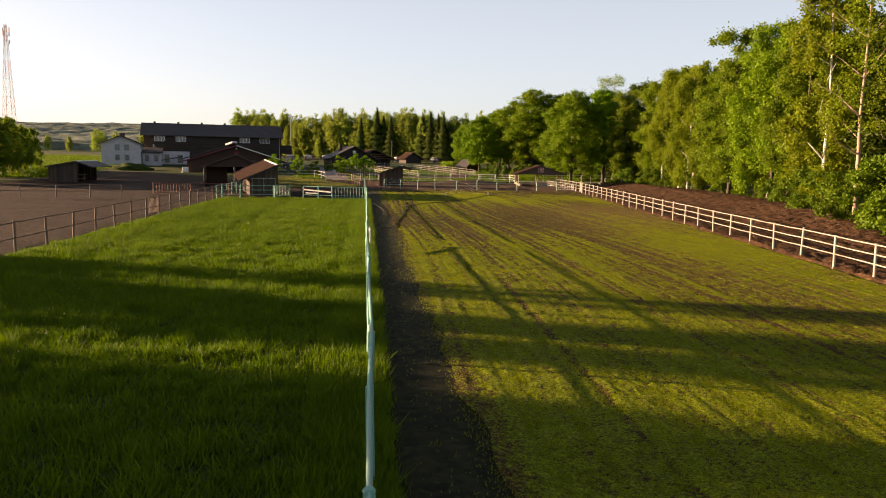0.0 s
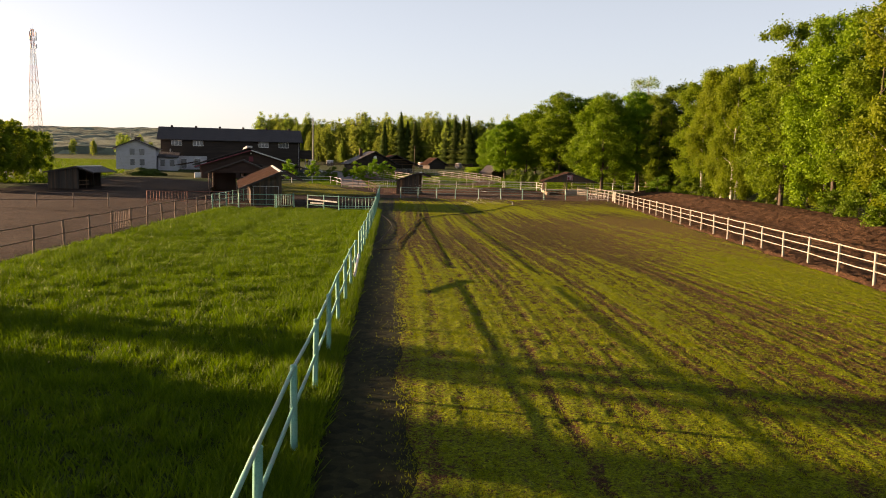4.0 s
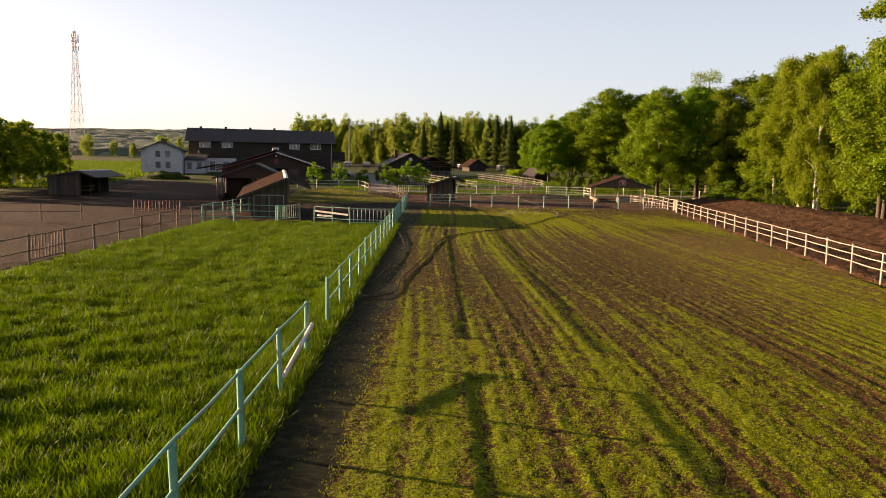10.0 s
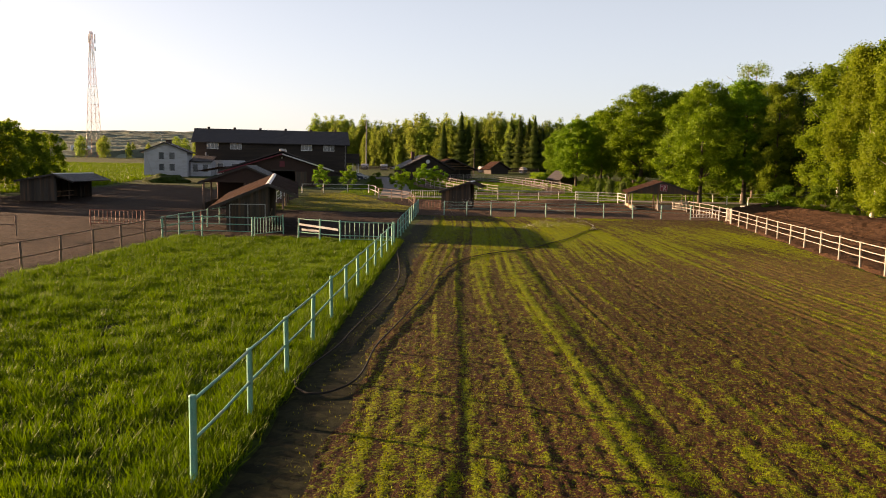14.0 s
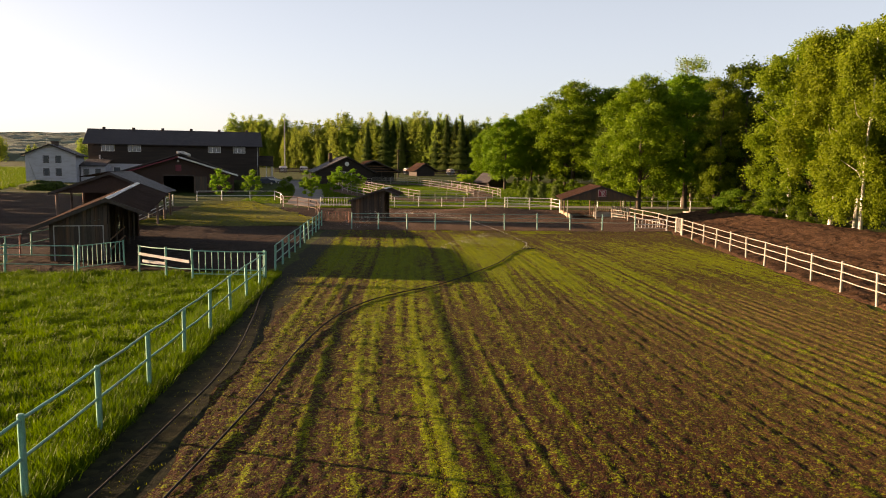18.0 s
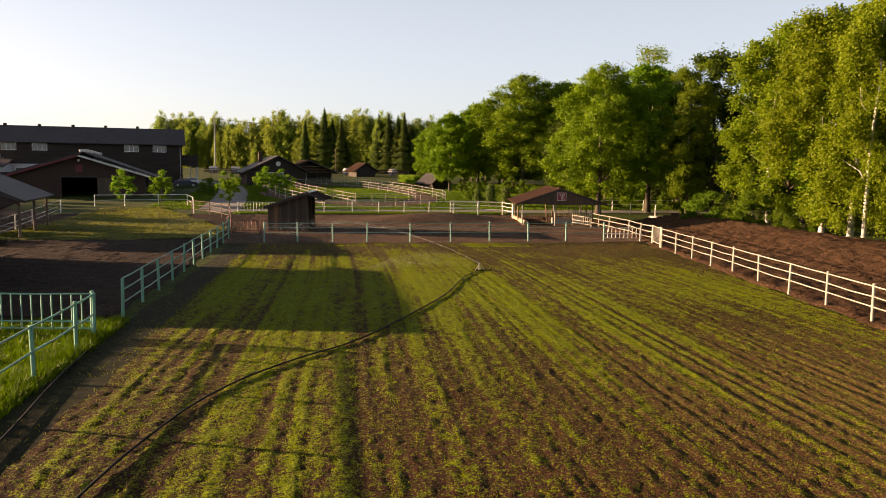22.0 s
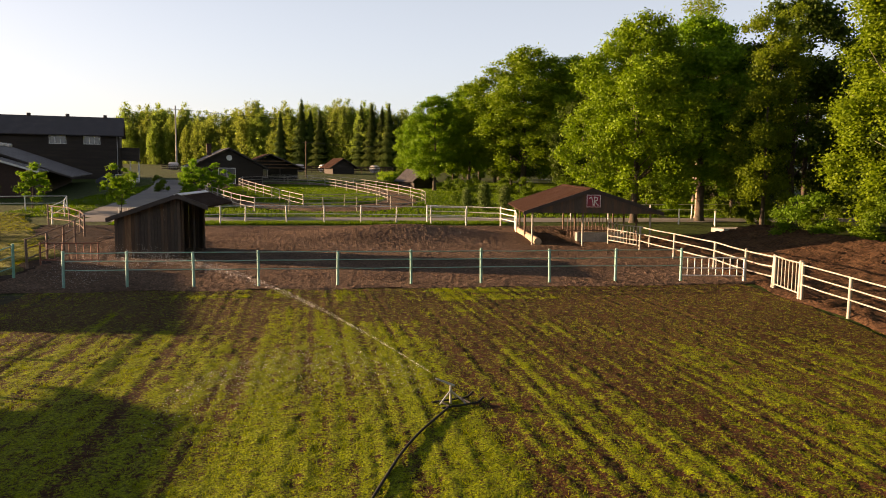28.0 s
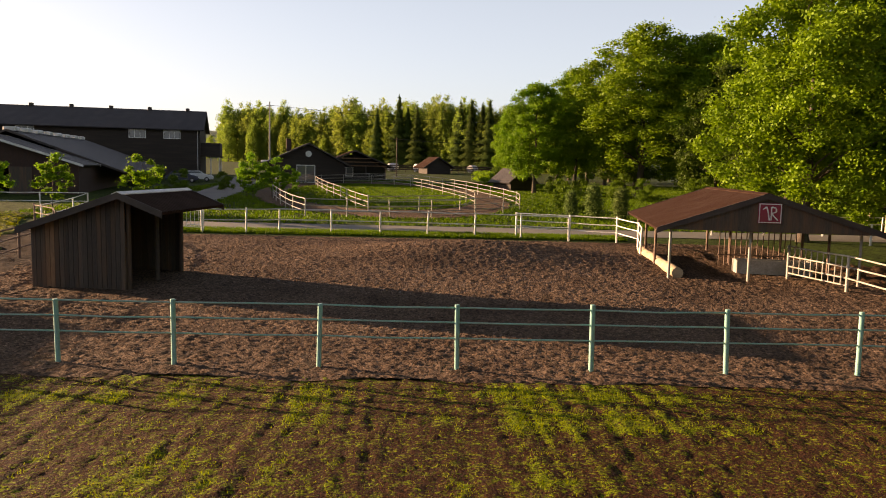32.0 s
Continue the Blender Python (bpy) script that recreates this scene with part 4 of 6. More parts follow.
# the white house and the low link
house = root("house", pose(-64.9, 88.6, gz(0, 90) + 0.5, 0, 0, 12.4), "pale grey two storey house with a dark gable roof", "house")
gable_walls(house, 0, 9.0, 0, 9.5, (5.0, 5.0), 6.8, 4.4, HOUSEWALL, low=-1.0)
gable_roof(house, -0.8, 9.9, -0.7, 10.2, 4.75, 4.75, 7.0, 4.4, ROOFDARK)
for x in (3.2, 5.4):
    for z in (0.9, 3.4):
        window(house, x, x + 0.9, z, z + 1.25, 0.0, TRIMDARK, 1)
bm = bmesh.new()
box(bm, 3.9, 5.1, 4.5, 5.4, 6.5, 7.5)
box(bm, 3.75, 5.25, 4.35, 5.55, 7.5, 7.68)
part("chimney", bm, OLDWOOD, house)
bm = bmesh.new()
tube(bm, (2.9, 5, 6.4), (2.9, 5, 9.4), 0.03)
tube(bm, (2.2, 5, 9.2), (3.7, 5, 9.3), 0.025)
tube(bm, (2.4, 5, 8.8), (3.4, 5, 8.85), 0.025)
part("aerial", bm, STEEL, house)
bm = bmesh.new()
tube(bm, (0.3, -0.1, 4.6), (1.9, -0.1, -0.4), 0.06)
part("downpipe", bm, STEEL, house)
link = root("link_building", pose(-56.2, 92.0, gz(0, 92) + 0.4, 0, 0, 12.4), "low pale link building between house and barn", "building")
bm = bmesh.new()
box(bm, 0, 4.5, 2, 12, -0.8, 3.0)
part("wall", bm, HOUSEWALL, link)
bm = bmesh.new()
slab(bm, [(-0.2, 1.4, 3.0), (4.8, 1.4, 3.0), (4.8, 12, 4.4), (-0.2, 12, 4.4)], 0.2)
part("roof", bm, ROOFDARK, link)
window(link, 0.6, 1.5, 0.8, 2.2, 2.0, TRIMDARK, 1)
window(link, 2.8, 3.7, 0.8, 2.2, 2.0, TRIMDARK, 1)

# dark cottage with the white door, its open porch house, and the small far cottage
cot = root("cottage", pose(-3.4, 95.5, gz(0, 96), 0, 0, 14), "dark timber cottage with a white framed glass door", "house")
gable_walls(cot, -5.6, 5.6, 0, 11, (2.7, 2.7), 5.5, 0.3, DARKWOOD)
gable_roof(cot, -6.6, 6.6, -0.8, 11.5, 2.5, 2.5, 5.8, 0.3, ROOFDARK)
window(cot, -1.35, 1.15, 0.1, 2.5, 0.0, TRIMWHITE, 2)
bm = bmesh.new()
tube(bm, (0.3, -0.06, 4.2), (0.3, 0.0, 4.2), 0.45, seg=16)
part("round_window", bm, TRIMWHITE, cot, "round white gable window")
bm = bmesh.new()
box(bm, -2.6, -1.9, 5, 5.8, 4.6, 6.5)
part("chimney", bm, BROWNSIDE, cot)
porch = root("open_cottage", pose(2.2, 110.0, gz(0, 110), 0, 0, 12), "low dark timber house with an open gable", "house")
gable_roof(porch, -6.2, 6.4, -0.8, 10, 2.2, 2.2, 4.9, 0.0, ROOFBROWN)
gable_walls(porch, -5.0, 5.2, 2.0, 9.5, (2.1, 2.1), 4.4, 0.0, DARKWOOD)
posts(porch, [(-5.0, 0), (-1.8, 0), (1.8, 0), (5.0, 0)], 2.4, 0.1, OLDWOOD)
for z in (2.3, 2.9, 3.5):
    bm = bmesh.new()
    k = (4.7 - z) / 2.6 * 5.6
    box(bm, -k, k, -0.5, -0.4, z, z + 0.16)
    part("gable_beam", bm, RAWWOOD, porch)
window(porch, -2.4, -0.2, 0.7, 2.0, 2.0, TRIMWHITE, 2)
far = root("small_cottage", pose(16.2, 158.0, gz(0, 158), 0, 0, 20), "small red roofed cottage at the edge of the wood", "house")
gable_walls(far, -2.6, 3.0, 0, 6, (1.7, 1.7), 3.6, 0.0, DARKWOOD)
gable_roof(far, -3.6, 4.0, -0.6, 6.5, 1.5, 1.5, 3.9, 0.0, ROOFRED)
kennel = root("garden_hut", pose(26.8, 84, gz(0, 84), 0, 0, 30), "small dark garden hut with a gable roof", "shed")
gable_walls(kennel, -1.8, 1.8, 0, 4, (1.3, 1.3), 2.7, 0.0, DARKWOOD)
gable_roof(kennel, -2.4, 2.4, -0.4, 4.4, 1.1, 1.1, 3.0, 0.0, ROOFDARK)

# a hedge, a board fence and stacked logs before the far wood
hedge = root("hedge", pose(23.0, 119.0, gz(0, 119), 0, 0, -84), "clipped bright green hedge along the lawn", "hedge")

white = root("white_building", pose(-236, 400, land(-236, 400), 0, 0, 10), "small white flat roofed building far off", "building")
bm = bmesh.new()
box(bm, -5, 5, 0, 8, -0.5, 6.5, bevel=0.05)
part("wall", bm, TRIMWHITE, white)
for x in (-3, 0, 3):
    window(white, x - 0.6, x + 0.6, 3.5, 5.0, 0.0, TRIMDARK, 1)

tank = root("water_tank", pose(-36.5, 52.0, gz(0, 52), 0, 0, 12), "white plastic water tank in a frame", "tank")
bm = bmesh.new()
box(bm, -0.6, 0.6, -0.5, 0.5, 0.15, 1.15, bevel=0.08)
part("body", bm, TRIMWHITE, tank)
bm = bmesh.new()
for x in (-0.62, 0.62):
    for y in (-0.52, 0.52):
        tube(bm, (x, y, 0), (x, y, 1.2), 0.02)
part("cage", bm, STEEL, tank)
heap = root("hay_heap", pose(-50, 62, gz(0, 62) - 0.05), "overgrown green heap of earth in the meadow", "heap")
bm = bmesh.new()
bmesh.ops.create_icosphere(bm, subdivisions=4, radius=1.0)
for v in bm.verts:
    k = 1 + 0.25 * noise.noise(v.co * 2.2)
    v.co = Vector((v.co.x * 4.2 * k, v.co.y * 2.8 * k, max(-0.1, v.co.z * 1.5 * k)))
part("earth", bm, LAWN, heap)

# ---- trees ----
def leaf_cloud(name, blobs, count, size, material, droop=0.0, seed=1, shell=(0.62, 0.38), flat=0.75):
    """Leaves as small bent quads scattered in the shells of many overlapping clumps."""
    r = np.random.default_rng(seed)
    w = np.array([b[3] ** 2 for b in blobs])
    idx = r.choice(len(blobs), count, p=w / w.sum())
    B = np.array(blobs)
    d = r.normal(size=(count, 3))
    d /= np.linalg.norm(d, axis=1)[:, None]
    rad = B[idx, 3] * np.abs(r.normal(*shell, count)).clip(0.05, 1.7)
    c = B[idx, :3] + d * rad[:, None] * np.array([1.1, 1.1, flat])
    c[:, 2] -= droop * r.uniform(0, 1, count) ** 2
    s = size * r.uniform(0.6, 1.3, count)
    u = r.normal(size=(count, 3))
    u[:, 2] = u[:, 2] * 0.5 - droop * 0.5
    u /= np.linalg.norm(u, axis=1)[:, None]
    n = d + r.normal(size=(count, 3)) * 0.6 + np.array([0, 0, 0.35])
    v = np.cross(n, u)
    v /= np.linalg.norm(v, axis=1)[:, None] + 1e-6
    q = np.empty((count, 4, 3))
    q[:, 0] = c - u * s[:, None] * 0.5
    q[:, 1] = c + v * s[:, None] * 0.36
    q[:, 2] = c + u * s[:, None] * 0.5
    q[:, 3] = c - v * s[:, None] * 0.36
    return soup(name, q.reshape(-1, 3), 4, material)


def trunk_mesh(h, r0, limbs, seed, material, lean=0.0, reach=0.18):
    rnd = random.Random(seed)
    bm = bmesh.new()
    p, rad = Vector((0, 0, -0.2)), r0
    n = 7
    nodes = []
    tube(bm, (0, 0, -0.25), (0, 0, 0.35), r0 * 1.5, r0 * 1.02, 9)
    for k in range(n):
        q = p + Vector((rnd.uniform(-0.12, 0.12) + lean * 0.1, rnd.uniform(-0.12, 0.12), h / n))
        tube(bm, p, q, rad, rad * 0.82, 9, caps=False)
        nodes.append((q.copy(), rad * 0.82))
        p, rad = q, rad * 0.82
    for k in range(limbs):
        q, rr = nodes[rnd.randrange(1, n - 1)]
        a = rnd.uniform(0, 2 * math.pi)
        e = q + Vector((math.cos(a), math.sin(a), rnd.uniform(0.4, 1.2))) * h * reach * rnd.uniform(0.7, 1.3)
        tube(bm, q, e, rr * 0.5, rr * 0.25, 6)
        tube(bm, e, e + Vector((math.cos(a + 0.5), math.sin(a + 0.5), 0.6)) * h * 0.1, rr * 0.25, rr * 0.1, 5)
    me = bpy.data.meshes.new("trunk")
    bm.to_mesh(me)
    bm.free()
    me.materials.append(material)
    return me


def broad_blobs(h, r, seed, low=0.14, count=70):
    rnd = random.Random(seed)
    out = []
    for k in range(count):
        z = rnd.uniform(low, 0.97)
        t = (z - low) / (1 - low)
        width = r * (0.55 + 0.45 * math.sin(math.pi * min(1, t * 0.9 + 0.12))) * (1 if t < 0.6 else 1.25 - t * 0.6)
        a = rnd.uniform(0, 2 * math.pi)
        d = width * math.sqrt(rnd.uniform(0.1, 0.9))
        out.append((math.cos(a) * d, math.sin(a) * d, z * h, r * rnd.uniform(0.12, 0.27)))
    return out


def crown_blobs(h, r, seed, low=0.14, count=110):
    """A full rounded crown of overlapping clumps, most of them on its outside."""
    rnd = random.Random(seed)
    out = []
    for k in range(count):
        u, a = rnd.uniform(-1, 1), rnd.uniform(0, 2 * math.pi)
        d = rnd.uniform(0.78, 0.98) if k % 4 else rnd.uniform(0.2, 0.7)
        ring = (1 - abs(u) ** 2.2) ** 0.5 * d * r * (1.0 if u < 0 else 1 - 0.1 * u) * (1.0 + 0.12 * math.sin(3 * a + seed) + 0.10 * math.sin(5 * a + 4 * u))
        z = h * (low + 0.08 + (0.84 - low) * (0.5 + 0.5 * u * d))
        out.append((math.cos(a) * ring, math.sin(a) * ring, z, r * rnd.uniform(0.13, 0.27)))
    return out


def lobed_blobs(h, r, seed, low=0.16, lobes=13, sprays=330, tall=1.0):
    """A crown of several rounded lobes, each clothed with small flat sprays of leaves, gaps between them."""
    rnd = random.Random(seed)
    heads = []
    for k in range(lobes):
        t = (k + 0.5) / lobes
        a = 2.4 * k + rnd.uniform(-0.4, 0.4)
        wide = math.sin(math.pi * min(1.0, 0.20 + 0.72 * t)) ** 0.8
        d = r * 0.70 * wide * (0.35 if t > 0.9 else rnd.uniform(0.6, 1.05))
        lr = r * rnd.uniform(0.28, 0.40)
        heads.append((math.cos(a) * d, math.sin(a) * d, h * (low + 0.06) + (h * (0.97 - low) - lr * tall - h * 0.04) * t, lr))
    out = []
    for k in range(sprays):
        x, y, z, lr = heads[k % lobes]
        d = Vector((rnd.gauss(0, 1), rnd.gauss(0, 1), rnd.gauss(0.25, 0.9))).normalized()
        q = lr * rnd.uniform(0.72, 1.12)
        out.append((x + d.x * q, y + d.y * q, z + d.z * q * tall, rnd.uniform(0.42, 0.85) * r / 6.0))
    return out


def birch_blobs(h, r, seed, low=0.12, count=80):
    rnd = random.Random(seed)
    out = []
    for k in range(count):
        z = rnd.uniform(low, 0.98)
        width = r * (1.0 - 0.75 * max(0, z - 0.35)) * min(1, 0.5 + z)
        a = rnd.uniform(0, 2 * math.pi)
        d = width * math.sqrt(rnd.uniform(0.05, 0.95))
        out.append((math.cos(a) * d, math.sin(a) * d, z * h, r * rnd.uniform(0.10, 0.22)))
    return out


tree_kinds = {}


def tree_kind(key, h, r, kind, leaves, size, seed):
    if kind == "oak":
        me = leaf_cloud("crown", lobed_blobs(h, r, seed, 0.15, 24, 420), leaves, size, OAKLEAF, seed=seed, shell=(0.75, 0.34), flat=0.8)
        tr = trunk_mesh(h * 0.75, 0.34, 9, seed, BARK)
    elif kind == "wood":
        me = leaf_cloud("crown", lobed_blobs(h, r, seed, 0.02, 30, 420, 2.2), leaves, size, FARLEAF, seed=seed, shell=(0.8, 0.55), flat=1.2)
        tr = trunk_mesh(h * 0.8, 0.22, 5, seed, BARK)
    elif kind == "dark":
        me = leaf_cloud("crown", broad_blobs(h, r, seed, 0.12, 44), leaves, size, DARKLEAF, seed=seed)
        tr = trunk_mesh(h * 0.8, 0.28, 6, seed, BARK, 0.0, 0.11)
    elif kind == "birch":
        me = leaf_cloud("crown", birch_blobs(h, r, seed, 0.12), leaves, size, BIRCHLEAF, droop=1.1, seed=seed)
        tr = trunk_mesh(h * 0.92, 0.2, 7, seed, BIRCHBARK, 0.6, 0.08)
    elif kind == "leafy":
        me = leaf_cloud("crown", birch_blobs(h, r, seed, 0.16, 90), leaves, size, OLIVELEAF, droop=0.4, seed=seed)
        tr = trunk_mesh(h * 0.85, 0.24, 4, seed, BARK, 0.0, 0.08)
    elif kind == "thin":
        me = leaf_cloud("crown", birch_blobs(h, r, seed, 0.35, 60), leaves, size * 0.6, BIRCHLEAF, seed=seed, shell=(1.2, 0.6))
        tr = trunk_mesh(h * 0.98, 0.2, 12, seed, PINEBARK, 0.3, 0.08)
    elif kind == "young":
        me = leaf_cloud("crown", crown_blobs(h, r, seed, 0.1, 30), leaves, size, YOUNGLEAF, seed=seed)
        tr = trunk_mesh(h * 0.85, 0.06, 6, seed, BARK)
    elif kind == "bush":
        me = leaf_cloud("crown", broad_blobs(h, r, seed, 0.08, 26), leaves, size, BUSHLEAF, seed=seed)
        tr = trunk_mesh(h * 0.6, 0.07, 8, seed, BARK)
    tree_kinds[key] = (me, tr, h)


tree_kind("oak_a", 17, 6.2, "oak", 92000, 0.21, 11)
tree_kind("oak_b", 16, 5.4, "oak", 80000, 0.21, 12)
tree_kind("dark_a", 17, 4.8, "dark", 36000, 0.26, 13)
tree_kind("dark_b", 16, 5.0, "dark", 36000, 0.26, 14)
tree_kind("birch_a", 17, 4.0, "birch", 64000, 0.17, 15)
tree_kind("birch_b", 15, 3.2, "birch", 48000, 0.17, 16)
tree_kind("leafy_a", 17, 4.4, "leafy", 52000, 0.2, 27)
tree_kind("thin_a", 18, 2.6, "thin", 5000, 0.30, 17)
tree_kind("row_a", 10, 2.8, "birch", 14000, 0.27, 18)
tree_kind("young_a", 5.2, 1.6, "young", 7000, 0.17, 19)
tree_kind("bush_a", 3.2, 1.9, "bush", 14000, 0.12, 20)

LABELS = {"leafy": "tall olive green tree with an uneven crown", "oak": "broad leafy oak with a bright green crown", "dark": "leafy tree with the wood's shade in its dark leaf colour", "birch": "drooping birch with a pale trunk",
          "thin": "tall thin tree with a bare pinkish trunk", "row": "slender tree in the row beside the paddock", "young": "young light green tree on the lawn", "bush": "rounded leafy green bush at the lawn or bank"}


def plant(key, x, y, h, turn=None, wide=1.0):
    me, tr, h0 = tree_kinds[key]
    kind = key.split("_")[0]
    k = h / h0
    m = pose(x, y, gz(x, y) - 0.05, 0, 0, turn if turn is not None else (x * 37 + y * 53) % 360)
    ob = root("bush" if kind == "bush" else "tree", m @ Matrix.Diagonal((k * wide, k * wide, k, 1)), LABELS[kind], "bush" if kind == "bush" else "tree", "trees of the place" if kind != "bush" else "bushes")
    piece("trunk", tr, ob)
    piece("crown", me, ob)
    return ob


# the wood along the dug strip, from the far end to behind the first view
for key, x, y, h, w in (
        ("oak_b", 27.6, 78, 14.0, 1.0), ("oak_a", 39.6, 74, 20.2, 1.3), ("oak_b", 33.0, 80, 16.0, 0.9), ("oak_b", 46.0, 72, 19.5, 1.1), ("oak_a", 49, 76, 19, 1.2),
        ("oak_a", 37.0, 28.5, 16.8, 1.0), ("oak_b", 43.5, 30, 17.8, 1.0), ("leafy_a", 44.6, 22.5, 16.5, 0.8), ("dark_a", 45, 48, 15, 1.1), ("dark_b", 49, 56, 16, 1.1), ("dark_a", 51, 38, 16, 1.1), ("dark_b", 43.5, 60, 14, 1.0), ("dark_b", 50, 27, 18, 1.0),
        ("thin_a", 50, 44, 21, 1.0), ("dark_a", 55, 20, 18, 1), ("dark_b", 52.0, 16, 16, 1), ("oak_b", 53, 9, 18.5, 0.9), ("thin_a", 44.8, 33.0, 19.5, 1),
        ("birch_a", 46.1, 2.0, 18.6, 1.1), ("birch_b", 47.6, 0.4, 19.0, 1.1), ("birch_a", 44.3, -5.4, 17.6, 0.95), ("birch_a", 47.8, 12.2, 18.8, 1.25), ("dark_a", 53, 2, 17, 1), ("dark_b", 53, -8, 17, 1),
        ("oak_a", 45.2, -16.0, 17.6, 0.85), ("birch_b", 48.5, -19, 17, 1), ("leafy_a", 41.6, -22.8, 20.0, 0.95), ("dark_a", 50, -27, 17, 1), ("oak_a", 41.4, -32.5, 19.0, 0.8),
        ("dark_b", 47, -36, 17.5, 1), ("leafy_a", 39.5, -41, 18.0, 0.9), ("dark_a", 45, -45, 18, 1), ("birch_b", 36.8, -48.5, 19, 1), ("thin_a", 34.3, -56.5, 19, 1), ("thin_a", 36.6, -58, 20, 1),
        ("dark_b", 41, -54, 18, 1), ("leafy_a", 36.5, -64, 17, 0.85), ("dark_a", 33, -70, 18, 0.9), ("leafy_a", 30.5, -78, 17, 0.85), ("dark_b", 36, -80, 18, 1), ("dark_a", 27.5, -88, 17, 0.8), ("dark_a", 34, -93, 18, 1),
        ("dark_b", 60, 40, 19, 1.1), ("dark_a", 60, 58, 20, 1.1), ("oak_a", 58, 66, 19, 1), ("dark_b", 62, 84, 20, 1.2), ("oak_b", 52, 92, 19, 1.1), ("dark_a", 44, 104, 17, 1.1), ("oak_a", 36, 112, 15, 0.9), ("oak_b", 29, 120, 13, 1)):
    plant(key, x, y, h, wide=w)
for x, y, h in ((41.5, 13, 3.4), (44.5, 9, 3.6), (42.6, 1.5, 2.4), (47.5, 6, 3.0), (31.5, -60, 4.2), (30.2, -65, 5.0), (29.0, -70, 5.2), (33.5, -53, 4.2), (37.0, -44, 3.5), (40.0, -35, 3), (28, -76, 5),
                (26.3, 47.5, 2.9), (42, 38, 3.4), (46, 40, 3.6), (48.5, 33, 3.5), (43, 52, 3.6), (40.5, 56, 3.2), (46, 62, 3.8), (38, 66, 2.6), (50, 46, 3.8), (47, 27, 2.8), (36.5, 70, 3.0), (33, 74, 2.8), (30, 77, 2.4), (47, 19, 3), (24.8, 96, 3), (-11.5, 64, 2.6), (-9.0, 72, 2.2), (44.2, -20, 2.6), (45.5, -12, 2.2)):
    plant("bush_a", x, y, h)
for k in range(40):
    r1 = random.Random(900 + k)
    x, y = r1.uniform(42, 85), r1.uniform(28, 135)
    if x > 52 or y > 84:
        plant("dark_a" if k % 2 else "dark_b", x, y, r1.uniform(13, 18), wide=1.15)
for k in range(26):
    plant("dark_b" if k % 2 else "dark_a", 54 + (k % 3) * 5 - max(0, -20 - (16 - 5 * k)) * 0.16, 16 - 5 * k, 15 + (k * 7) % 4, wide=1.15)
# young trees on the lawn
for x, y, h in ((-17.2, 40.3, 4.4), (-13.2, 40.9, 4.3), (-4.7, 36.4, 4.4), (-2.1, 57, 4.6), (-0.6, 58.5, 4.2), (1.0, 59, 3.4), (-3.2, 59, 3.6)):
    plant("young_a", x, y, h * 1.08, wide=0.95)
# the row beside the bare paddock, on past the first view
for k in range(5, 19):
    plant("row_a", -76 + 1.15 * k + random.uniform(-1.2, 1.2), 80 - 4.3 * k + random.uniform(-1.5, 1.5), random.uniform(7.5, 10.5), wide=1.2)
for y, h, w in ((-61.6, 13.6, 0.45), (-62.6, 8.6, 0.9), (-65.2, 9.2, 0.9), (-67.4, 16.5, 0.72), (-71.2, 8.4, 0.9), (-76.0, 17, 0.8), (-79.5, 18, 0.8), (-83, 16, 0.8), (-87, 18, 0.8), (-91, 17, 0.8), (-95, 18, 0.8), (-99, 16, 0.8), (-104, 18, 0.8), (-110, 17, 0.8), (-116, 18, 0.8)):
    plant("row_a", -54 + random.uniform(-0.6, 0.6), y, h, wide=w)


def spruce_mesh(h, r, seed):
    rng = np.random.default_rng(seed)
    n = 6500
    z = 1.0 - 0.95 * np.sqrt(rng.uniform(0.0, 1.0, n))
    rad = r * (1 - z) ** 1.0 * (0.75 + 0.25 * np.sin(z * 60)) * rng.uniform(0.4, 1.05, n) + 0.05
    a = rng.uniform(0, 2 * np.pi, n)
    c = np.stack([np.cos(a) * rad, np.sin(a) * rad, z * h - rad * 0.25], 1)
    out = np.stack([np.cos(a), np.sin(a), np.full(n, -0.35)], 1)
    side = np.stack([-np.sin(a), np.cos(a), np.zeros(n)], 1)
    s = rng.uniform(0.35, 0.8, n)[:, None]
    q = np.stack([c - side * s * 0.35, c + out * s * 0.9, c + side * s * 0.35, c - out * s * 0.3 + np.array([0, 0, 0.15])], 1)
    return soup("crown", q.reshape(-1, 3), 4, NEEDLE)


SPR = [spruce_mesh(19, 4.6, 5), spruce_mesh(18, 4.0, 6)]
SPRTRUNK = trunk_mesh(18, 0.22, 0, 3, BARK)
tree_kind("wood_a", 17, 4.8, "wood", 15000, 0.36, 31)
tree_kind("wood_b", 16, 4.0, "wood", 14000, 0.34, 32)
LABELS["wood"] = "leafy tree at the edge of the far wood"
rw = random.Random(4)


def spruce(x, y, h, k):
    ob = root("spruce", pose(x, y, gz(x, y) - 0.1, 0, 0, rw.uniform(0, 360)) @ Matrix.Scale(h / 19, 4), "dark pointed spruce in the far wood", "tree", "far wood")
    piece("trunk", SPRTRUNK, ob)
    piece("crown", SPR[k % 2], ob)


def back_edge(x, y, h):
    """The wood's edge draws back towards the west, so that the low sun falls along it."""
    k = 1 + max(0.0, 34 - x) * 0.0036
    return 8 + (x - 8) * k, -60 + (y + 60) * k, h * k


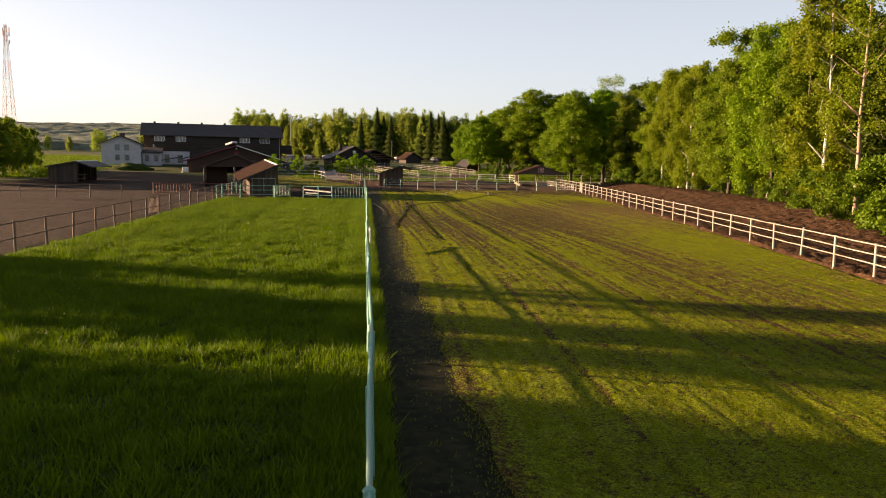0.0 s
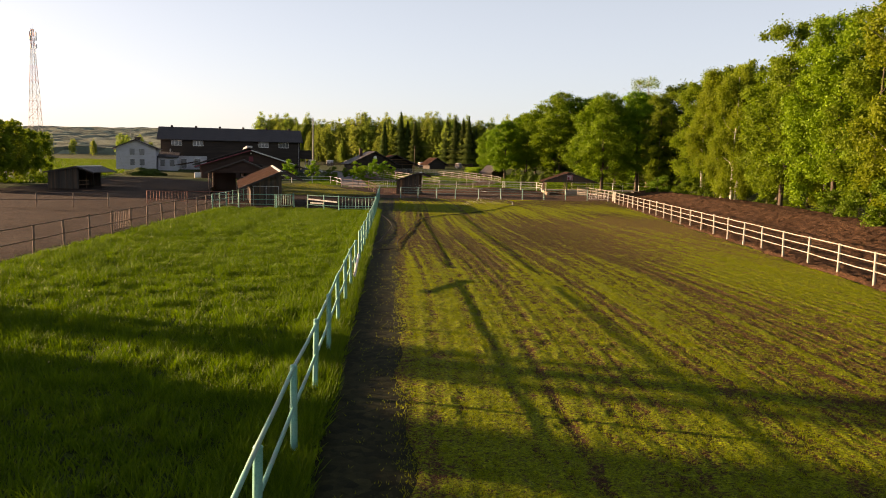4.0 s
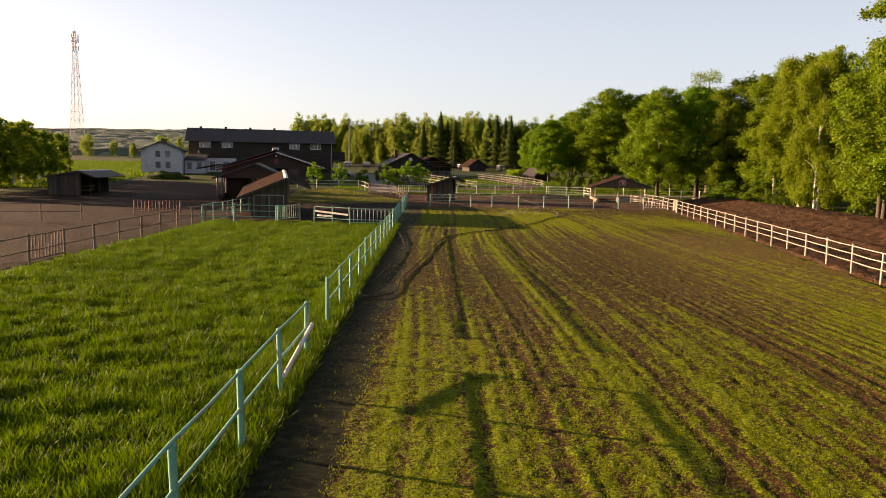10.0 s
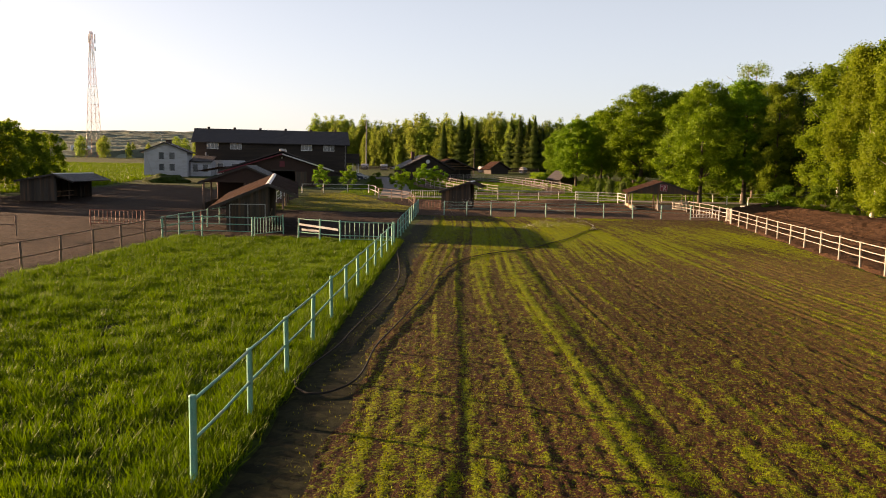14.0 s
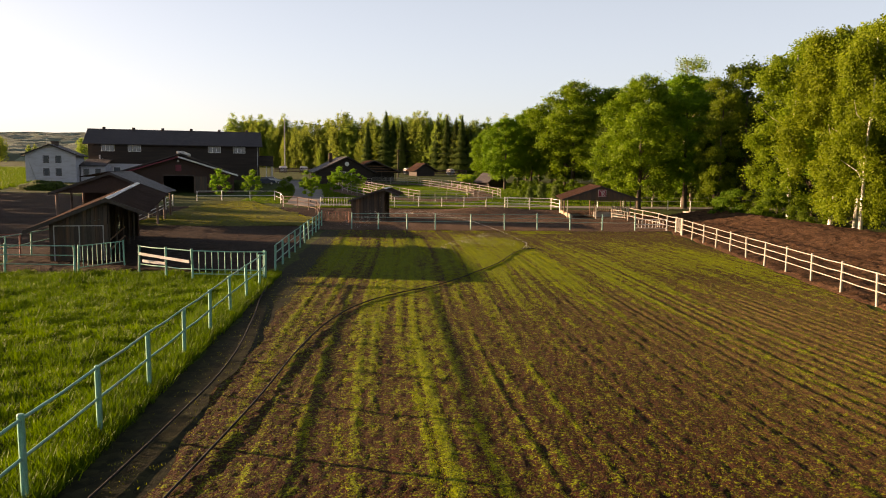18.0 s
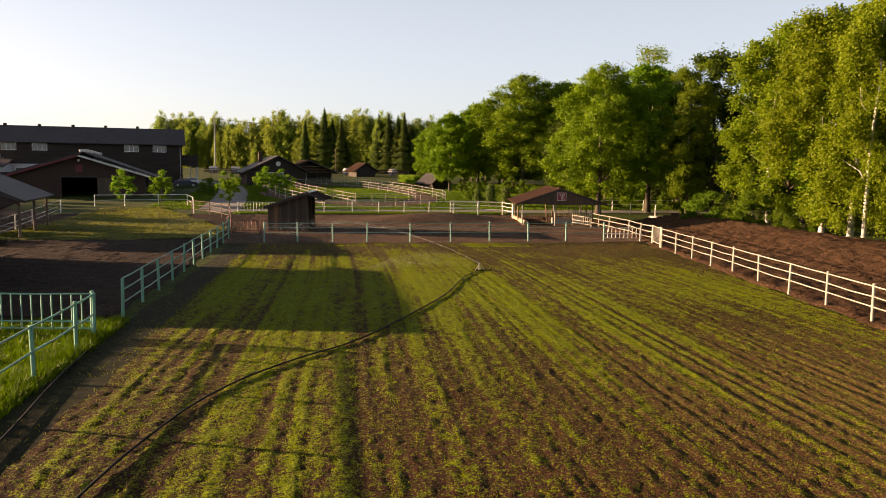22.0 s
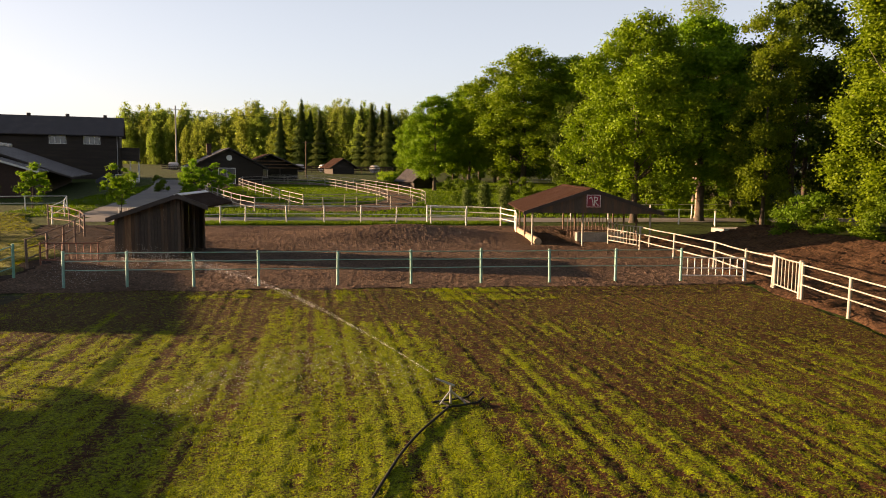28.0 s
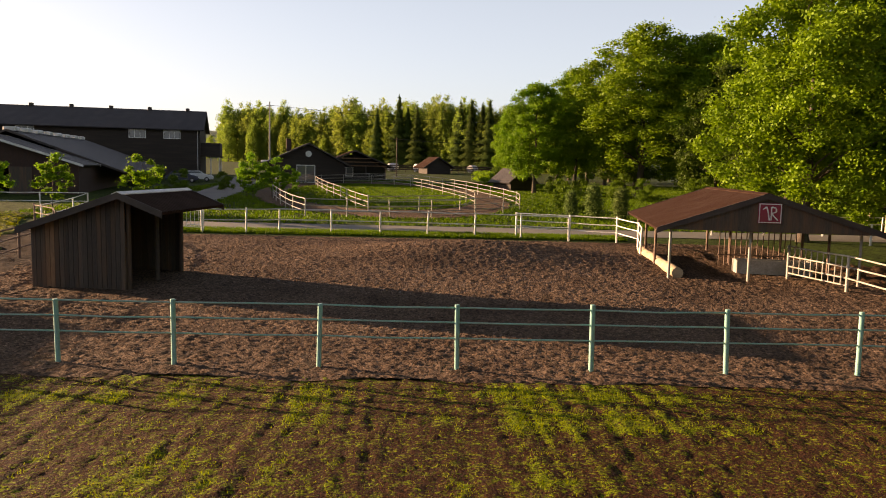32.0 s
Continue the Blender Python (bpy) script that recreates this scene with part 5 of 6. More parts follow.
for x, y, h in ((-1, 186, 17), (4.9, 188.6, 20), (7.4, 190, 18), (10, 188, 17), (22, 190, 19), (25, 189, 20.5), (28, 190, 18.5), (30, 189, 19.5), (33, 191, 16), (-12, 192, 16)):
    spruce(*back_edge(x, y, h), int(x))
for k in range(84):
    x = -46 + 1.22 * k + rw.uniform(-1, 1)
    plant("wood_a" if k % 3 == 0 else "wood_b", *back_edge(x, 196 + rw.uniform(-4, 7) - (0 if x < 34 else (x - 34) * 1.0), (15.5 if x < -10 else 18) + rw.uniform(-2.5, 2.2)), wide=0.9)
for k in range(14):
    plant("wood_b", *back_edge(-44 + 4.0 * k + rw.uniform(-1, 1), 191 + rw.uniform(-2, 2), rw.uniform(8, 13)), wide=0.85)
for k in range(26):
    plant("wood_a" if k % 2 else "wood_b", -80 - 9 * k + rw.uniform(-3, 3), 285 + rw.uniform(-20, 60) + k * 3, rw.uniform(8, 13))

# far hills under forest, one mass, distance haze mixed into their colour
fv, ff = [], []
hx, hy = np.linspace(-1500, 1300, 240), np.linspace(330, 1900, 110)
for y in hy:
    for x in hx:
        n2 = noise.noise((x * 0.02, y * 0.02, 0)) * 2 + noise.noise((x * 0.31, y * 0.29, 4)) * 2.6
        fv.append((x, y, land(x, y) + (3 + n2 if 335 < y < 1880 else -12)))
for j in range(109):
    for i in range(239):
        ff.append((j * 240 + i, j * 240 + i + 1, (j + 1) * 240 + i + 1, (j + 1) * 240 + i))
tagged(new("far_woods", quick_mesh("far_woods", fv, ff, HAZEWOOD, False)), "wooded hills far behind the houses, haze in their colour", "forest", kind="stuff")

hedge_r = np.random.default_rng(77)
hb = [(x, 0.5 * s, z, 0.55) for x in np.arange(0, 27, 0.7) for s in (-1, 1) for z in (0.5, 1.3)]
hm = leaf_cloud("foliage", hb, 9000, 0.28, YOUNGLEAF, seed=78)
piece("foliage", hm, hedge)
# dark columnar evergreens beside the shelter
def column(x, y, h):
    ob = root("thuja", pose(x, y, gz(x, y)), "dark columnar evergreen beside the lane", "shrub", "columnar evergreens")
    piece("crown", COLUMN, ob, Matrix.Diagonal((h / 2.6, h / 2.6, h / 2.6, 1)))
    bm = bmesh.new()
    tube(bm, (0, 0, -0.1), (0, 0, 0.6), 0.06)
    part("trunk", bm, BARK, ob)
COLUMN = leaf_cloud("crown", [(0, 0, z, 0.55 * (1 - 0.25 * abs(z - 1.1))) for z in np.arange(0.35, 2.5, 0.16)], 7000, 0.13, NEEDLE, seed=79)
for x, y, h in ((27.0, 40.2, 2.7), (28.6, 38.4, 2.5), (25.6, 41.6, 2.1)):
    column(x, y, h)

# ---- radio mast ----
mast = root("radio_mast", pose(-190.8, 326.8, gz(0, 327)), "tall red and white lattice radio mast with antennas", "mast")
MASTRED = surface("mast red", (0.24, 0.08, 0.06), (0.34, 0.12, 0.09), (0.3, 0.15, 0.12), rough=0.6)
def mast_r(z):
    return 3.6 * (1 - z / 66) ** 1.0 + 0.75
for k in range(14):
    z0, z1 = k * 4.7, (k + 1) * 4.7
    bm = bmesh.new()
    for i in range(4):
        a0, a1 = math.pi / 4 + i * math.pi / 2, math.pi / 4 + (i + 1) * math.pi / 2
        c = lambda a, z: (mast_r(z) * math.cos(a), mast_r(z) * math.sin(a), z)
        tube(bm, c(a0, z0), c(a0, z1), 0.11, seg=5)
        tube(bm, c(a0, z0), c(a1, z1), 0.06, seg=4)
        tube(bm, c(a1, z0), c(a0, z1), 0.06, seg=4)
        tube(bm, c(a0, z1), c(a1, z1), 0.06, seg=4)
    part("lattice_section", bm, MASTRED if (k // 2) % 2 == 0 else CREAM, mast)
for z in (61, 63.5, 57):
    for i in range(3):
        a = i * 2.1 + z
        bm = bmesh.new()
        tube(bm, (math.cos(a) * 1.8, math.sin(a) * 1.8, z - 1.1), (math.cos(a) * 1.8, math.sin(a) * 1.8, z + 1.1), 0.35, seg=8)
        tube(bm, (0, 0, z), (math.cos(a) * 1.8, math.sin(a) * 1.8, z), 0.08, seg=4)
        part("antenna", bm, TRIMWHITE, mast)
bm = bmesh.new()
tube(bm, (0, 0, 65.5), (0, 0, 69), 0.12)
part("top_rod", bm, STEEL, mast)

# ---- power line ----
pole_a = root("power_pole", pose(-28.2, 186.4, gz(0, 186)), "tall pale power pole before the wood", "pole", "power poles")
bm = bmesh.new()
tube(bm, (0, 0, -0.3), (0, 0, 17.2), 0.24, 0.16, 10)
part("shaft", bm, CONCRETE, pole_a)
bm = bmesh.new()
tube(bm, (-1.0, 0, 16.2), (1.0, 0, 16.2), 0.06)
part("crossarm", bm, STEEL, pole_a)

def wire(pts, sag, name, label):
    bm = bmesh.new()
    for a, b in zip(pts, pts[1:]):
        a, b = Vector(a), Vector(b)
        prev = a
        for k in range(1, 13):
            s = k / 12
            q = a.lerp(b, s) - Vector((0, 0, sag * 4 * s * (1 - s)))
            tube(bm, prev, q, 0.02, seg=4, caps=False)
            prev = q
    me = part(name, bm, RUBBER)
    return tagged(me, label, "cable", "power lines")


pole_b = root("power_pole", pose(8.0, 132.0, gz(0, 132)), "short wooden power pole on the lawn", "pole", "power poles")
bm = bmesh.new()
tube(bm, (0, 0, -0.3), (0, 0, 7.6), 0.14, 0.1, 8)
part("shaft", bm, OLDWOOD, pole_b)
bm = bmesh.new()
tube(bm, (-0.8, 0, 7.2), (0.8, 0, 7.2), 0.05)
part("crossarm", bm, OLDWOOD, pole_b)
zb = gz(0, 132)
for dx in (-0.7, 0.0, 0.7):
    wire([(8 + dx, 132, zb + 7.3), (64 + dx, 116, zb + 8)], 1.3, "power_cable", "thin dark power cable over the lawn")
    wire([(-28.2 + dx, 186.4, gz(0, 186) + 16.3), (90 + dx, 176, gz(0, 186) + 13)], 2.0, "power_cable", "thin dark power cable before the wood")

# ---- grass ----
def blades(name, x, y, z, h, w, material, seed, lean=0.35):
    r = np.random.default_rng(seed)
    n = len(x)
    a = r.uniform(0, 2 * np.pi, n)
    s = np.stack([np.cos(a), np.sin(a), np.zeros(n)], 1) * (w * r.uniform(0.6, 1.4, n))[:, None]
    t = r.normal(size=(n, 3)) * lean * h[:, None]
    t[:, 2] = h
    b = np.stack([x, y, z], 1)
    q = np.stack([b - s, b + s, b + t], 1)
    return soup(name, q.reshape(-1, 3), 3, material)


rg = np.random.default_rng(8)
SWELL, TUFT = lattice_noise(61, 0.8, 0.8), lattice_noise(62, 2.4, 2.4)
per = 8
m = 76000
tx, ty = rg.uniform(-14.6, 0.3, m), -27.2 - 86 * rg.uniform(0, 1, m)
th = (0.07 + 0.09 * SWELL(tx, ty) + 0.25 * TUFT(tx, ty) ** 1.7) * rg.uniform(0.75, 1.25, m)
m2 = 15000
tx = np.concatenate([tx, rg.uniform(-1.0, 0.30, m2)])
ty = np.concatenate([ty, rg.uniform(-116, -27.5, m2)])
th = np.concatenate([th, rg.uniform(0.12, 0.32, m2)])
x, y = tx.repeat(per) + rg.normal(0, 0.07, (m + m2) * per), ty.repeat(per) + rg.normal(0, 0.085, (m + m2) * per)
h = th.repeat(per) * rg.uniform(0.6, 1.15, (m + m2) * per)
n = len(x)
tagged(new("tall_grass", blades("tall_grass", x, y, np.zeros(n), h, 0.015, GRASSBLADE, 9, 0.45)), "lush tall green grass in uneven tufts", "grass", kind="stuff")


def short_grass(name, label, n, fx, fy, h, w, material, seed, keep=None, spread=0.06, per=5, lift=0.02):
    """Short blades in small tufts over an area; keep(x, y) gives the chance of a tuft."""
    r = np.random.default_rng(seed)
    m = n // per
    u, v = r.uniform(0, 1, m * 4), r.uniform(0, 1, m * 4)
    y = fy(v)
    x = fx(u, y)
    if keep is not None:
        ok = r.uniform(0, 1, len(x)) < keep(x, y)
        x, y = x[ok], y[ok]
    x, y = x[:m].repeat(per), y[:m].repeat(per)
    x, y = x + r.normal(0, spread, len(x)), y + r.normal(0, spread, len(y))
    k = (y - 4) / 4
    z = 0.078 * np.where(k > 30, k, np.log1p(np.exp(np.minimum(k, 30))))
    hh = h * r.uniform(0.5, 1.3, len(x))
    return tagged(new(name, blades(name, x, y, z + lift, hh, w, material, seed + 1, 0.5)), label, "grass", kind="stuff")


short_grass("field_grass", "young yellow green grass in strips over the field", 1200000, lambda u, y: 0.7 + u * (29.2 + 0.142 * y), lambda v: -1.2 - 112 * v, 0.045, 0.0068, SHORTGRASS, 41, lambda x, y: 0.02 + 0.98 * sown(x, y) ** 1.1, 0.04, 2, 0.035)
short_grass("lawn_grass", "short bright green lawn grass", 130000, lambda u, y: -14 + u * 74, lambda v: 33 + 75 * v, 0.16, 0.05, GRASSBLADE, 43, lambda x, y: np.where((np.abs(((x - 8.6 + 0.13 * (y - 71)) / 13.6) ** 2 + ((y - 71) / 33) ** 2 - 0.76) < 0.22) | (np.abs(x + 5.2 + (y - 32) * 0.16 - 3.0 * np.sin((y - 32) * 0.03)) < 2.4), 0, 1), 0.2)
short_grass("yard_grass", "patchy grazed grass in the yard", 260000, lambda u, y: -17 + u * 15.5, lambda v: 3 + 32 * v, 0.12, 0.018, SHORTGRASS, 45, lambda x, y: np.clip((BLOT(x * 2, y * 2) - 0.22) * 1.8, 0, 1) * (x < -1.6 - np.maximum(0, y - 10) * 0.42), 0.12)
short_grass("verge_grass", "strip of bright grass along the lane", 30000, lambda u, y: -3 + u * 29, lambda v: 26.6 + 2.2 * v, 0.16, 0.025, GRASSBLADE, 47, None, 0.1)


# ---- yard and field things ----
def log_thing(p, q, r, material, label):
    p, q = Vector(p), Vector(q)
    ob = root("log", Matrix.Translation(p), label, "log")
    bm = bmesh.new()
    d = q - p
    rnd = random.Random(5)
    side = d.cross(Vector((0, 0, 1))).normalized()
    up = side.cross(d).normalized()
    rings = []
    for k in range(10):
        c = d * (k / 9) + Vector((rnd.uniform(-0.02, 0.02), rnd.uniform(-0.02, 0.02), 0))
        nr = r * rnd.uniform(0.92, 1.06)
        rings.append([bm.verts.new(c + (side * math.cos(a) + up * math.sin(a)) * nr) for a in (i * math.pi / 5 for i in range(10))])
    for a, b in zip(rings, rings[1:]):
        for i in range(10):
            bm.faces.new((a[i], a[(i + 1) % 10], b[(i + 1) % 10], b[i])).smooth = True
    bm.faces.new(rings[0][::-1]), bm.faces.new(rings[-1])
    bmesh.ops.recalc_face_normals(bm, faces=bm.faces)
    part("trunk", bm, material, ob)
    return ob


log_thing((24.75, 13.6, gz(24, 13) + 0.25), (25.3, 20.8, gz(24, 20) + 0.25), 0.22, surface("bleached log", (0.36, 0.27, 0.18), (0.50, 0.40, 0.28), (0.24, 0.17, 0.11), rough=0.85), "bleached log lying along the shelter's open side")

# feed rack and trough under the shelter
rack = root("feed_rack", pose(29.4, 17.2, gz(29, 17), 0, 0, -9), "dark barred feed rack under the shelter roof", "feed rack")
for k in range(15):
    bm = bmesh.new()
    tube(bm, (-1.6 + 0.23 * k, 0, 0.0), (-1.6 + 0.23 * k, 0, 1.75), 0.022)
    part("bar", bm, RUST, rack)
for z in (0.55, 1.7):
    bm = bmesh.new()
    tube(bm, (-1.65, 0, z), (1.7, 0, z), 0.03)
    part("rail", bm, RUST, rack)
trough = root("trough", pose(29.2, 15.2, gz(29, 15), 0, 0, -9), "grey concrete feed trough on the ground", "trough")
bm = bmesh.new()
box(bm, -1.5, 1.5, -0.4, -0.3, 0, 0.62, bevel=0.02)
box(bm, -1.5, 1.5, 0.3, 0.4, 0, 0.62, bevel=0.02)
box(bm, -1.5, -1.4, -0.3, 0.3, 0, 0.62)
box(bm, 1.4, 1.5, -0.3, 0.3, 0, 0.62)
box(bm, -1.4, 1.4, -0.3, 0.3, 0, 0.12)
part("basin", bm, CONCRETE, trough)
for x, y, a, w in ((41.3, 20.8, 10, 1.3),):
    s = root("concrete_slab", pose(x, y, gz(x, y), 0, 0, a), "pale concrete slab lying on the bank", "slab", "slabs on the bank")
    bm = bmesh.new()
    box(bm, -w, w, -0.7, 0.7, 0.0, 0.34, bevel=0.03)
    part("block", bm, CONCRETE, s)
for x, y in ((42.5, 25.5), (40.3, 27.2), (46.0, 24.5)):
    s = root("bollard", pose(x, y, gz(x, y)), "short pale post at the edge of the wood", "post", "posts at the wood")
    bm = bmesh.new()
    tube(bm, (0, 0, -0.1), (0, 0, 1.25), 0.07, 0.06, 8)
    part("shaft", bm, WHITE, s)


# the sprinkler, its hose and its jet
def hose(pts, r, label):
    """A hose lying on the ground along a smooth line."""
    cu = bpy.data.curves.new("hose", 'CURVE')
    cu.dimensions, cu.bevel_depth, cu.bevel_resolution, cu.resolution_u = '3D', r, 2, 8
    sp = cu.splines.new('BEZIER')
    sp.bezier_points.add(len(pts) - 1)
    for b, (x, y) in zip(sp.bezier_points, pts):
        b.co = (x, y, 0.075 + r)
        b.handle_left_type = b.handle_right_type = 'AUTO'
    cu.materials.append(RUBBER)
    tmp = bpy.data.objects.new("hose", cu)
    scene.collection.objects.link(tmp)
    bpy.context.view_layer.update()
    me = bpy.data.meshes.new_from_object(tmp.evaluated_get(bpy.context.evaluated_depsgraph_get()))
    bpy.data.objects.remove(tmp)
    return tagged(new("hose", me), label, "hose")


hose([(14.6, -15.9), (13.7, -17.6), (13.1, -19.2), (12.0, -22.6), (10.1, -26.9), (7.7, -31.5), (6.0, -33.6), (4.6, -36.0), (3.7, -39.0), (3.1, -43.0), (2.7, -48.0), (2.2, -52.6), (1.8, -56.0), (1.3, -60.6), (0.75, -60.8), (0.8, -56.0), (1.2, -50.0), (1.4, -45.3), (1.0, -39.0), (0.5, -34.0), (0.35, -31.0)], 0.024, "black irrigation hose lying across the field")
spk = root("sprinkler", pose(14.7, -15.6, 0.05, 0, 0, 20) @ Matrix.Scale(0.68, 4), "metal field sprinkler on a low sledge", "sprinkler")
bm = bmesh.new()
for y in (-0.3, 0.3):
    tube(bm, (-0.45, y, 0.06), (0.75, y, 0.06), 0.035)
    tube(bm, (0.75, y, 0.06), (0.95, y, 0.2), 0.035)
tube(bm, (-0.2, -0.3, 0.08), (-0.2, 0.3, 0.08), 0.03)
tube(bm, (0.5, -0.3, 0.08), (0.5, 0.3, 0.08), 0.03)
part("sledge", bm, RUBBER, spk)
bm = bmesh.new()
for q in ((0.35, 0.3), (0.35, -0.3), (-0.35, 0.0)):
    tube(bm, (q[0], q[1], 0.08), (0, 0, 0.45), 0.022)
part("tripod", bm, STEEL, spk)
bm = bmesh.new()
tube(bm, (0, 0, 0.05), (0, 0, 0.6), 0.035)
part("riser", bm, STEEL, spk)
bm = bmesh.new()
tube(bm, (0.1, -0.04, 0.58), (-0.4, 0.2, 0.8), 0.04, 0.022, 8)
part("nozzle", bm, STEEL, spk)
WATER, n_, l_, b_ = nodes_of("water drops")
b_.inputs["Base Color"].default_value, b_.inputs["Roughness"].default_value, b_.inputs["Transmission Weight"].default_value, b_.inputs["IOR"].default_value = (0.90, 0.91, 0.92, 1), 0.5, 0.4, 1.33
rj = np.random.default_rng(12)
nj = 15000
s = rj.uniform(0, 1, nj) ** 0.8
way = np.array([-0.602, 0.799])
jet = np.stack([14.4 + way[0] * s * 21, -15.4 + way[1] * s * 21, 0.62 + 6.0 * s * (1 - s) - 0.4 * s], 1)
jet += rj.normal(size=(nj, 3)) * (0.016 + 0.55 * s ** 2.2)[:, None] * np.array([1, 1, 0.8])
nf = 7000
fa, fr = rj.normal(-1.25, 0.35, nf), 5.5 * rj.uniform(0, 1, nf) ** 0.7
fan = np.stack([14.4 + np.sin(fa) * fr, -15.4 + np.cos(fa) * fr, (0.62 + 0.35 * fr - 0.085 * fr ** 2) * rj.uniform(0.2, 1, nf) + 0.05], 1)
jet, nj = np.concatenate([jet, fan]), nj + nf
o = rj.normal(size=(nj, 3, 3)) * 0.0042
tagged(new("water_jet", soup("water_jet", (jet[:, None, :] + o).reshape(-1, 3), 3, WATER)), "thin jet of water drops from the sprinkler", "water", kind="stuff")


# parked cars by the barn
CARBLUE = surface("dark blue car paint", (0.012, 0.018, 0.040), (0.018, 0.026, 0.055), (0.02, 0.025, 0.04), rough=0.25, bump_d=0.0002)
CARSILVER = surface("silver car paint", (0.42, 0.43, 0.44), (0.50, 0.51, 0.52), (0.4, 0.4, 0.4), rough=0.3, metal=0.4, bump_d=0.0002)


def car(m, paint, label):
    c = root("car", m, label, "car", "parked cars")
    side = [(-2.1, 0.35), (-2.15, 0.75), (-1.9, 0.95), (-1.75, 1.0), (-1.25, 1.48), (0.35, 1.5), (1.05, 1.02), (1.95, 0.88), (2.15, 0.65), (2.1, 0.32)]
    bm = bmesh.new()
    rows = []
    for y, k in ((-0.85, 0.94), (-0.8, 1.0), (0.8, 1.0), (0.85, 0.94)):
        rows.append([bm.verts.new((x, y * (0.82 if z > 1.1 else 1), 0.3 + (z - 0.3) * k)) for x, z in side])
    for a, b in zip(rows, rows[1:]):
        for i in range(len(side)):
            j = (i + 1) % len(side)
            bm.faces.new((a[i], a[j], b[j], b[i]))
    bm.faces.new(rows[0][::-1]), bm.faces.new(rows[-1])
    bmesh.ops.recalc_face_normals(bm, faces=bm.faces)
    part("body", bm, paint, c)
    for y in (-0.76, 0.76):
        bm = bmesh.new()
        prism(bm, [(-1.5, 1.03), (0.85, 1.05), (0.3, 1.40), (-1.15, 1.38)], y - 0.03, y + 0.03)
        part("side_window", bm, GLASS, c)
    bm = bmesh.new()
    slab(bm, [(1.08, -0.62, 1.03), (1.08, 0.62, 1.03), (0.42, 0.58, 1.50), (0.42, -0.58, 1.50)], 0.02)
    part("windscreen", bm, GLASS, c)
    for x in (-1.3, 1.32):
        for y in (-0.84, 0.84):
            bm = bmesh.new()
            tube(bm, (x, y - 0.1, 0.32), (x, y + 0.1, 0.32), 0.32, seg=16)
            w = part("wheel", bm, RUBBER, c)
            bm = bmesh.new()
            tube(bm, (x, y - 0.11, 0.32), (x, y + 0.11, 0.32), 0.19, seg=12)
            part("rim", bm, STEEL, w)
    for y in (-0.6, 0.6):
        bm = bmesh.new()
        box(bm, 2.08, 2.14, y - 0.16, y + 0.16, 0.62, 0.76)
        part("headlight", bm, TRIMWHITE, c)


car(pose(-19.0, 88.0, gz(0, 88) + 0.02, 0, 0, 12), CARBLUE, "dark blue parked car beside the barn")
car(pose(-18.2, 92.0, gz(0, 92) + 0.02, 0, 0, 12), CARSILVER, "silver parked car beside the barn")

